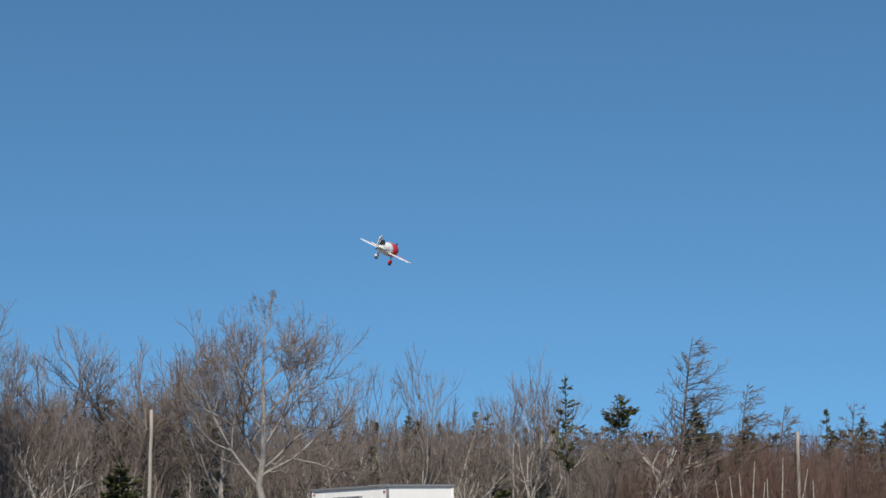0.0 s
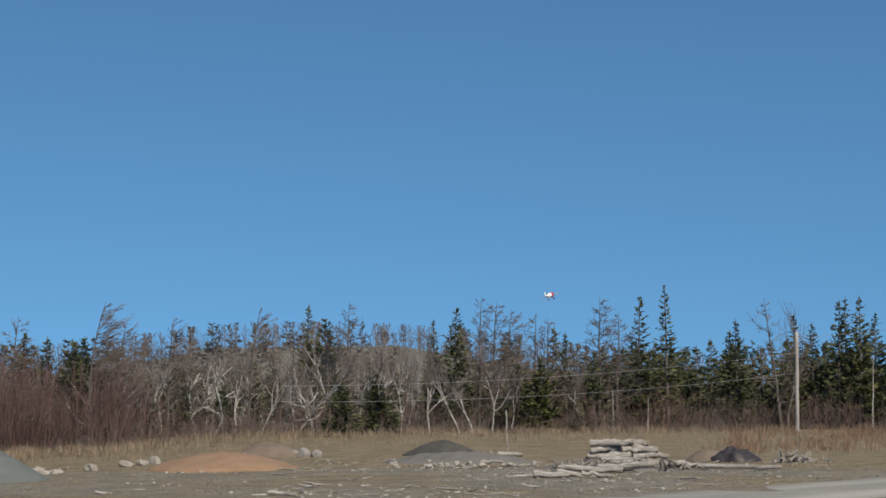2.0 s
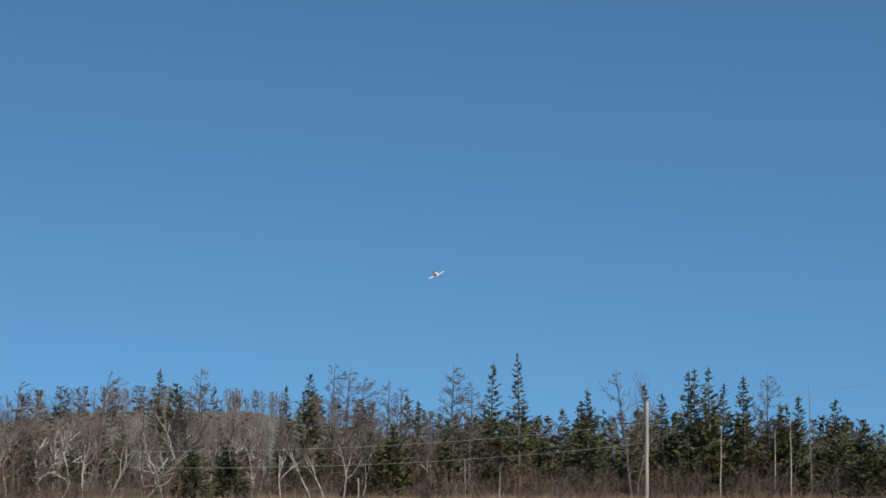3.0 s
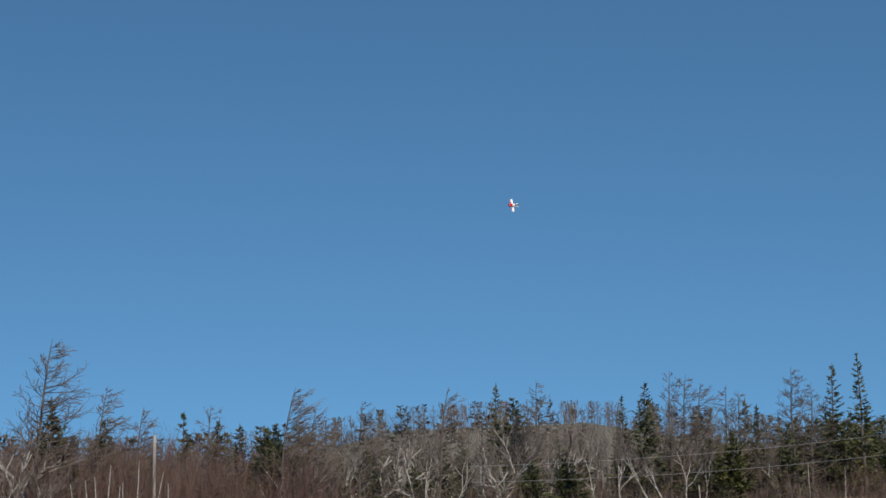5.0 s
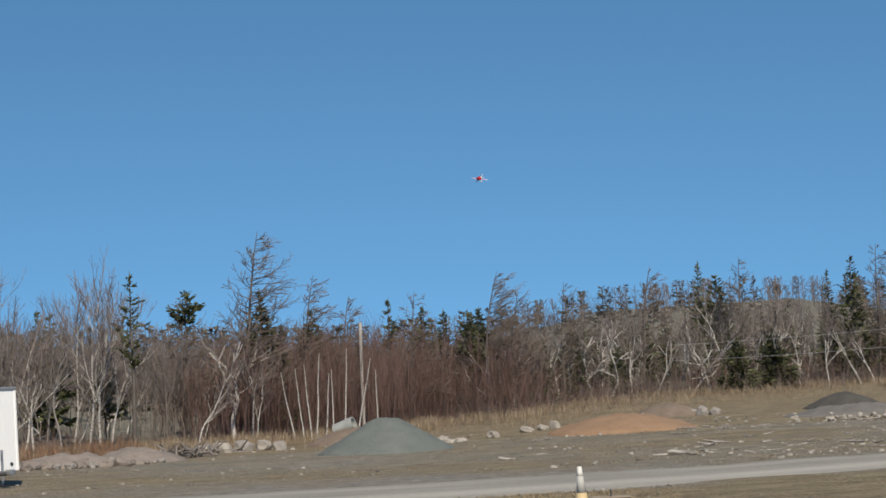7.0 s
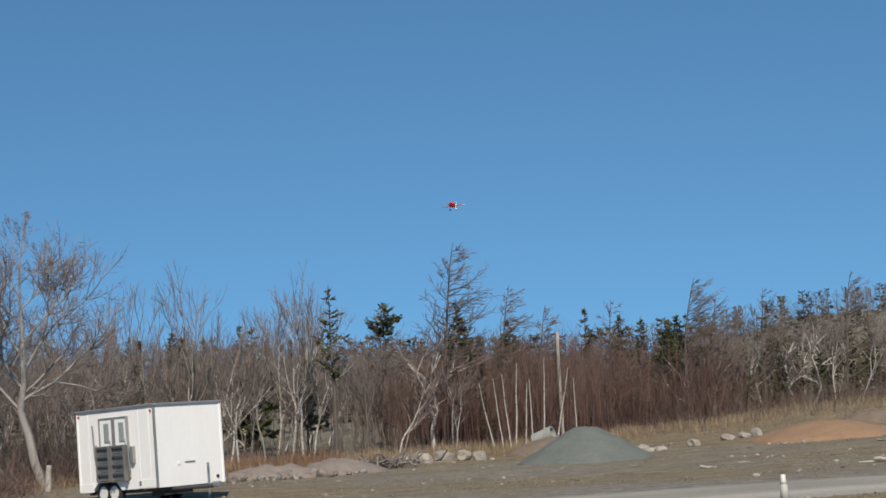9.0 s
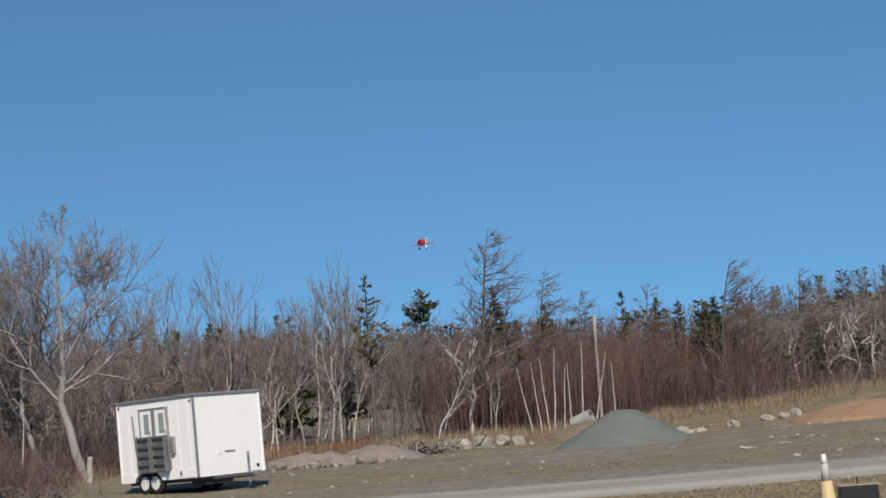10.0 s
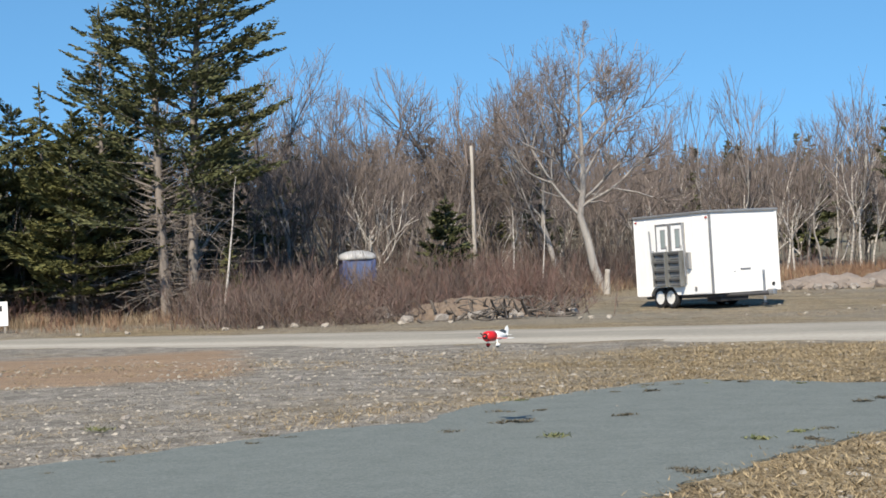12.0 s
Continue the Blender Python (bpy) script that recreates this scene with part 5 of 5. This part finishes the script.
    part("socket", rod((L, W - 0.22, Z0 + 0.17), (L + 0.02, W - 0.22, Z0 + 0.17), 0.05, sides=12), M["dark_steel"], tr)


def traffic_cone():
    x, y, z = spot(11.05, 23.0)
    c = thing("traffic_cone", "faded yellow traffic cone with a white top", "traffic cone", pose(x, y, 0.0, 1.5, -3, 20) @ Matrix.Diagonal((0.84, 0.84, 1, 1)))
    yellow = paint("faded_yellow", (0.58, 0.44, 0.24), 0.6, 0.08, 0, 5)
    part("base", box(-0.17, 0.17, -0.17, 0.17, -0.02, 0.035, 0.012), yellow, c)
    part("body", lathe([(0.125, 0.03), (0.118, 0.06), (0.077, 0.40)], 24), yellow, c, smooth=True)
    part("band", lathe([(0.079, 0.40), (0.048, 0.62)], 24), paint("grey_band", (0.44, 0.43, 0.40), 0.6, 0.03, 0, 5), c, "dirty white reflective band", smooth=True)
    part("top", lathe([(0.055, 0.62), (0.04, 0.66), (0.038, 0.72), (0.03, 0.73)], 20), paint("white_top", (0.78, 0.76, 0.70), 0.5, 0.1), c, smooth=True)


def tub():
    x, y, z = spot(11.95, 24.2)
    t = thing("storage_tub", "black plastic tub with a pale rim on the grass", "tub", pose(x, y, -0.02, 0, 0, -6))
    black = paint("black_plastic", (0.018, 0.018, 0.02), 0.45, 0.05)
    bm = box(-0.25, 0.25, -0.18, 0.18, 0, 0.27, 0.02)
    part("body", bm, black, t)
    part("rim", box(-0.27, 0.27, -0.2, 0.2, 0.27, 0.285, 0.006), paint("tan_rim", (0.33, 0.26, 0.18), 0.7), t)
    part("peg", rod((0.0, 0, 0.285), (0, 0, 0.38), 0.011), M["dark_steel"], t)


def toilet():
    x, y, z = spot(-20.2, 57.3)
    t = thing("portable_toilet", "blue portable toilet with a pale domed roof", "portable toilet", pose(x, y, z + 0.1, 0, 0, 28) @ Matrix.Diagonal((1.18, 1.18, 1, 1)))
    blue = paint("blue_plastic", (0.06, 0.085, 0.20), 0.5, 0.14)
    part("body", box(-0.46, 0.46, -0.46, 0.46, 0, 1.3, 0.04), blue, t)
    part("door", box(-0.32, 0.32, -0.49, -0.461, 0.1, 1.24, 0.01), paint("blue_door", (0.10, 0.14, 0.28), 0.5, 0.14), t)
    dome = bmesh.new()
    bmesh.ops.create_uvsphere(dome, u_segments=20, v_segments=12, radius=1)
    for v in dome.verts:
        s = 1.15 if v.co.z > 0 else 1.0
        v.co = Vector((max(-0.5, min(0.5, v.co.x * 0.6)), max(-0.5, min(0.5, v.co.y * 0.6)), 1.3 + max(0, v.co.z) * 0.27 * s))
    bmesh.ops.remove_doubles(dome, verts=dome.verts, dist=0.002)
    part("roof", dome, paint("pale_roof", (0.42, 0.43, 0.44), 0.6, 0.2, 0, 4), t, smooth=True)


def pole(name, label, az, d, top, low, r, mat, lean=0.0, category="pole"):
    x, y, z = spot(az, d)
    h = height_to(az, d, top)
    w = Wood()
    k = np.linspace(0, 1, 8)
    q = np.random.default_rng(int(az * 10) + 900)
    pts = np.stack([lean * h * k + q.normal(0, 0.012, 8), q.normal(0, 0.012, 8), h * k], 1)
    w.tube(np.vstack([[0, 0, -0.3], pts, pts[-1] + [0, 0, 0.01]]), np.concatenate([[r * 1.15], r * (1.1 - 0.25 * k), [0.001]]), 9)
    ob = new(name, w.mesh(name, mat, smooth=True))
    ob.matrix_basis = pose(x, y, z, 0, 0, -az)
    return tagged(ob, label, category)


def wires():
    pts_list = [((14.0, 95, 1.55), (30.72, 109, 2.55)), ((14.0, 95, 1.05), (30.7, 109, 1.9)), ((30.75, 109, 3.0), (44, 118, 4.8))]
    for (a0, d0, e0), (a1, d1, e1) in pts_list:
        p = Vector((*spot(a0, d0)[:2], EYE + d0 * math.tan(radians(e0))))
        q = Vector((*spot(a1, d1)[:2], EYE + d1 * math.tan(radians(e1))))
        k = np.linspace(0, 1, 24)
        path = np.outer(1 - k, p) + np.outer(k, q)
        path[:, 2] -= 0.5 * 4 * k * (1 - k)
        w = Wood()
        w.tube(path, np.full(24, 0.010), 5)
        tagged(new("overhead_wire", w.mesh("overhead_wire", M["galvanised"])), "thin dark overhead wire on a utility pole", "wire", "overhead wires")


def culvert_pipe():
    x, y, z = spot(3.55, 67)
    bm = bmesh.new()
    outer = [(0.27, -0.4), (0.27, 0.4), (0.21, 0.4), (0.21, -0.36)]
    lathe(outer, 24, bm)
    ob = part("concrete_pipe", bm, simple("old_concrete", (0.20, 0.21, 0.20), (0.36, 0.37, 0.35), 4), None, m=pose(x, y, z + 0.62, 0, 0, 0) @ pose(0, 0, 0, 70, 0, 65))
    tagged(ob, "grey concrete culvert pipe lying on the bank", "pipe")
    s = put_stone(rng, 3.55, 67.1, 0.5, 0.45, 0.3, "grey_rock", "grey boulder under the culvert pipe", "boulders", 0.6)


def sign():
    x, y, z = spot(-31.75, 49.5)
    s = thing("sign", "small white sign board with a dark mark", "sign", pose(x, y, z, 0, 0, 32))
    part("board", box(-0.42, 0.42, -0.015, 0.015, 0.2, 0.86, 0.006), M["white_door"], s)
    part("mark", box(0.05, 0.27, -0.021, -0.016, 0.6, 0.75), M["dark_steel"], s)
    for xx in (-0.3, 0.33):
        part("post", box(xx - 0.03, xx + 0.03, 0.016, 0.07, -0.2, 0.82, 0.005), M["log"], s)


def tarpaulin():
    ob = heap("tarpaulin", "dark crumpled tarpaulin over a low heap", 28.75, 67, 1.0, 0.8, 0.5, simple("tarp", (0.025, 0.022, 0.024), (0.06, 0.05, 0.05), 3, 0.5), 21, 2.2, grain=0.45, category="tarpaulin")


trailer()
traffic_cone()
tub()
toilet()
pole("utility_pole", "bare pale wooden utility pole before the spruces", 30.68, 107, 3.2, 0.7, 0.11, M["pole_wood"], 0.015, "utility pole")
pole("dead_tree", "broken pale dead trunk standing in brush", 4.15, 80, 2.76, 0, 0.075, M["pole_wood"], 0.01, "dead tree")
pole("dead_tree", "tall broken grey dead trunk in the wood", -16.42, 59.5, 3.6, 0, 0.066, M["pole_wood"], 0.01, "dead tree")
pole("dead_pole", "thin bare dead stem above the spruces", 35.82, 114, 3.7, 0, 0.028, M["grey_bark"], 0.0, "dead tree")
pole("stake", "thin pale wooden stake beside the gravel", 21.5, 69, 0.75, 0, 0.035, M["log"], -0.02, "stake")
pole("stump", "pale splintered tree stump beside the trailer", -12.2, 57.5, -0.55, 0, 0.10, M["pole_wood"], 0.05, "stump")
wires()
culvert_pipe()
sign()
tarpaulin()


# ---------------------------------------------------------------- weeds on the asphalt
def weeds():
    r = np.random.default_rng(55)
    green = simple("weed_green", (0.07, 0.09, 0.035), (0.20, 0.20, 0.09), 2, 0.8, bump=0, island=0.5)
    dark = simple("weed_shadow_dark", (0.05, 0.045, 0.035), (0.14, 0.12, 0.08), 2, 0.8, bump=0, island=0.5)
    more = []
    for (x0, y0), (x1, y1) in zip(PAD, PAD[1:]):
        for _ in range(int(math.hypot(x1 - x0, y1 - y0) * 2.2)):
            k = r.random()
            x, y = x0 + (x1 - x0) * k + r.normal(0, 0.35), y0 + (y1 - y0) * k + r.normal(0, 0.35)
            if math.hypot(x, y) > 11:
                more.append((x, y, 0.0, r.uniform(0.4, 0.9), r.uniform(0, 6.3), int(r.integers(4))))
    tufts = [tuft(r, 60, 0.035, 0.055, 0.006, 0.9) for _ in range(4)]
    tufts = [(v, f, np.full(len(f), int(k == 3))) for k, (v, f, _) in enumerate(tufts)]
    scatter("edge_weeds", "small dark weeds along the asphalt's ragged edge", "weeds", tufts, more, [dark, green])
    # The dark tufts at -15.0 and -15.6 draw the aeroplane's shadow as blades.
    for az, el, s, mat in [(-13.95, 5.85, 1.1, green), (-15.0, 5.35, 0.9, dark), (-15.6, 5.35, 0.9, dark), (-7.6, 6.1, 0.9, green), (-6.3, 5.9, 0.7, green), (-10.9, 4.5, 0.8, dark), (-11.8, 5.25, 0.8, dark),
                           (-8.5, 4.25, 0.6, dark), (-8.0, 4.3, 0.6, dark), (-4.3, 5.0, 0.8, dark), (-3.7, 4.9, 0.8, dark), (-28.6, 5.0, 1.3, green), (-14.5, 5.0, 0.5, dark), (-5.9, 6.15, 0.7, dark), (-9.6, 7.1, 1.0, dark)]:
        d = EYE / math.tan(radians(el))
        x, y, z = spot(az, d)
        v, f, i = tuft(r, 70, 0.035 * s, 0.04 * s, 0.006, 0.9)
        ob = new("weed", mesh_np("weed", v * [1.5, 2, 1], f, [mat]))
        ob.matrix_basis = pose(x, y, 0.0, 0, 0, r.uniform(-30, 30))
        tagged(ob, "low tuft of weed growing through asphalt" if mat is green else "dark dead weed, in places the aeroplane's shadow, on asphalt", "weed", "weeds")


weeds()


# ---------------------------------------------------------------- the model aeroplane
def aeroplane():
    """Barrel-shaped racing model, drawn with a span of 0.86 and scaled to 0.45 m; nose along +y, right wing along +x."""
    red, white = paint("red_gloss", (0.62, 0.02, 0.025), 0.3, 0.04), paint("white_gloss", (0.85, 0.85, 0.84), 0.35, 0.02)
    black = paint("black_rubber", (0.02, 0.02, 0.02), 0.7, 0.05)
    p = thing("model_aeroplane", "red and white barrel-shaped racing model aeroplane in flight", "model aeroplane", pose(0, 0, 0))
    lie = pose(0, 0, 0, -90, 0, 0)
    part("cowl", lathe([(0.05, 0.285), (0.078, 0.28), (0.094, 0.25), (0.096, 0.16), (0.096, 0.06)][::-1], 24, m=lie), red, p, "red engine cowl", smooth=True)
    part("engine", lathe([(0.06, 0.26), (0.06, 0.286)], 16, m=lie), black, p)
    part("fuselage", lathe([(0.012, -0.33), (0.03, -0.29), (0.055, -0.2), (0.08, -0.08), (0.094, 0.02), (0.0958, 0.061)], 24, m=lie), white, p, smooth=True)
    can = bmesh.new()
    bmesh.ops.create_uvsphere(can, u_segments=14, v_segments=8, radius=1, matrix=Matrix.LocRotScale((0, -0.2, 0.06), None, (0.032, 0.09, 0.055)))
    part("canopy", can, paint("canopy_glass", (0.05, 0.06, 0.07), 0.1, 0.02), p, smooth=True)

    def slab(outline, thick, at_z=0.0, upright=False):
        bm = bmesh.new()
        tops, lows = [], []
        cx, cy = sum(o[0] for o in outline) / len(outline), sum(o[1] for o in outline) / len(outline)
        for u, v in outline:
            for s, store in ((1, tops), (-1, lows)):
                store.append(bm.verts.new((s * thick / 4, v, u) if upright else (u, v, at_z + s * thick / 4)))
        mid = [bm.verts.new((s * thick / 2, cy, cx) if upright else (cx, cy, at_z + s * thick / 2)) for s in (1, -1)]
        n = len(outline)
        for i in range(n):
            j = (i + 1) % n
            bm.faces.new((tops[i], tops[j], mid[0]))
            bm.faces.new((lows[j], lows[i], mid[1]))
            bm.faces.new((tops[i], lows[i], lows[j], tops[j]))
        return bm

    for s in (1, -1):
        wing = part("wing", slab([(s * 0.07, 0.10), (s * 0.3, 0.115), (s * 0.39, 0.09), (s * 0.43, 0.03), (s * 0.41, -0.03), (s * 0.33, -0.055), (s * 0.07, -0.06)], 0.013, -0.035), white, p)
        part("scallop", slab([(s * 0.07, 0.103), (s * 0.3, 0.118), (s * 0.37, 0.098), (s * 0.3, 0.085), (s * 0.2, 0.07), (s * 0.1, 0.02)], 0.0165, -0.035), red, wing, "red painted leading edge")
        part("tailplane", slab([(s * 0.012, -0.22), (s * 0.09, -0.235), (s * 0.13, -0.27), (s * 0.11, -0.315), (s * 0.012, -0.325)], 0.01, 0.01), white, p)
        leg = part("wheel_leg", rod((s * 0.10, 0.08, -0.05), (s * 0.115, 0.09, -0.15), 0.012), white, p)
        pant = bmesh.new()
        bmesh.ops.create_uvsphere(pant, u_segments=14, v_segments=8, radius=1, matrix=Matrix.LocRotScale((s * 0.115, 0.075, -0.155), None, (0.022, 0.06, 0.032)))
        part("wheel_spat", pant, white if s < 0 else red, leg, smooth=True)
        part("wheel", rod((s * 0.115 - 0.012, 0.085, -0.172), (s * 0.115 + 0.012, 0.085, -0.172), 0.032, sides=14), black, leg)
    part("fin", slab([(0.02, -0.2), (0.09, -0.245), (0.16, -0.29), (0.175, -0.335), (0.12, -0.365), (0.0, -0.345)], 0.012, upright=True), white, p)
    part("tail_wheel", rod((-0.006, -0.31, -0.04), (0.006, -0.31, -0.04), 0.014, sides=10), black, p)
    prop = new("propeller")
    prop.parent = p
    prop.matrix_basis = pose(0, 0.3, 0)
    part("spinner", lathe([(0.024, -0.01), (0.018, 0.02), (0.004, 0.04)], 12, m=lie), red, prop)
    for s in (1, -1):
        bm = box(-0.011, 0.011, -0.002, 0.002, 0.01, 0.12, 0.0)
        part("blade", bm, black, prop, m=pose(0, 0, 0, 0, 0 if s > 0 else 180, 0) @ pose(0, 0, 0, 0, 0, 22))
    p.scale = (0.52, 0.52, 0.52)
    return p, prop


plane, propeller = aeroplane()

# seconds, place, heading (clockwise from +y), nose up, right wing down
FLIGHT = [
    (0, -2.01, 12.84, 3.61, 14, 2, 28), (0.2, -0.86, 16.08, 3.98, 17, -0, 30), (0.5, 1.42, 20.75, 4.28, 24, -4, 34), (0.7, 3.02, 23.10, 4.08, 34, -2, 24),
    (1, 5.71, 26.43, 3.67, 48, 0, 8), (1.2, 7.51, 27.71, 3.63, 51, 2, 3), (1.5, 10.11, 29.51, 3.80, 56, 4, -5), (2, 13.75, 32.58, 4.35, 46, 10, -16),
    (2.5, 16.32, 35.99, 5.30, 28, 16, -22), (3, 17.93, 40.39, 7.26, 12, 20, -28), (3.9, 18.93, 48.62, 10.02, -34, 14, -55), (4.8, 16.40, 53.72, 11.35, -88, 2, -78),
    (5, 15.34, 54.03, 11.41, -98, -2, -76), (5.5, 12.62, 53.66, 10.88, -118, -8, -50), (6, 10.26, 51.51, 9.66, -134, -12, -22), (6.5, 8.31, 48.70, 8.56, -142, -12, -14),
    (7, 6.44, 44.26, 7.28, -152, -12, -12), (8, 3.20, 37.75, 6.12, -154, -5, -4), (9, 0.62, 32.45, 5.61, -160, 0, 2), (9.5, 0.07, 29.96, 5.06, -160, 0, 3),
    (10, -0.53, 26.91, 4.20, -159, -2, 4), (10.5, -1.35, 23.98, 3.13, -156, -3, 4), (11, -2.28, 20.97, 2.01, -152, -3, 2), (11.3, -2.92, 19.13, 1.45, -150, -2, 1),
    (11.5, -3.42, 18.41, 1.19, -152, -2, 0), (11.7, -3.86, 17.47, 1.01, -153, -1, 0), (11.8, -4.10, 16.98, 0.94, -154, -0, 0), (12, -4.54, 16.01, 0.86, -155, 1, 0),
]


def motions():
    walk(plane, [(t, pose(x, y, z, 0, 0, -h) @ pose(0, 0, 0, up, 0, 0) @ pose(0, 0, 0, 0, bank, 0)) for t, x, y, z, h, up, bank in FLIGHT])
    walk(propeller, [(i / 10, pose(0, 0.3, 0, 0, 77 * i, 0)) for i in range(121)])


motions()
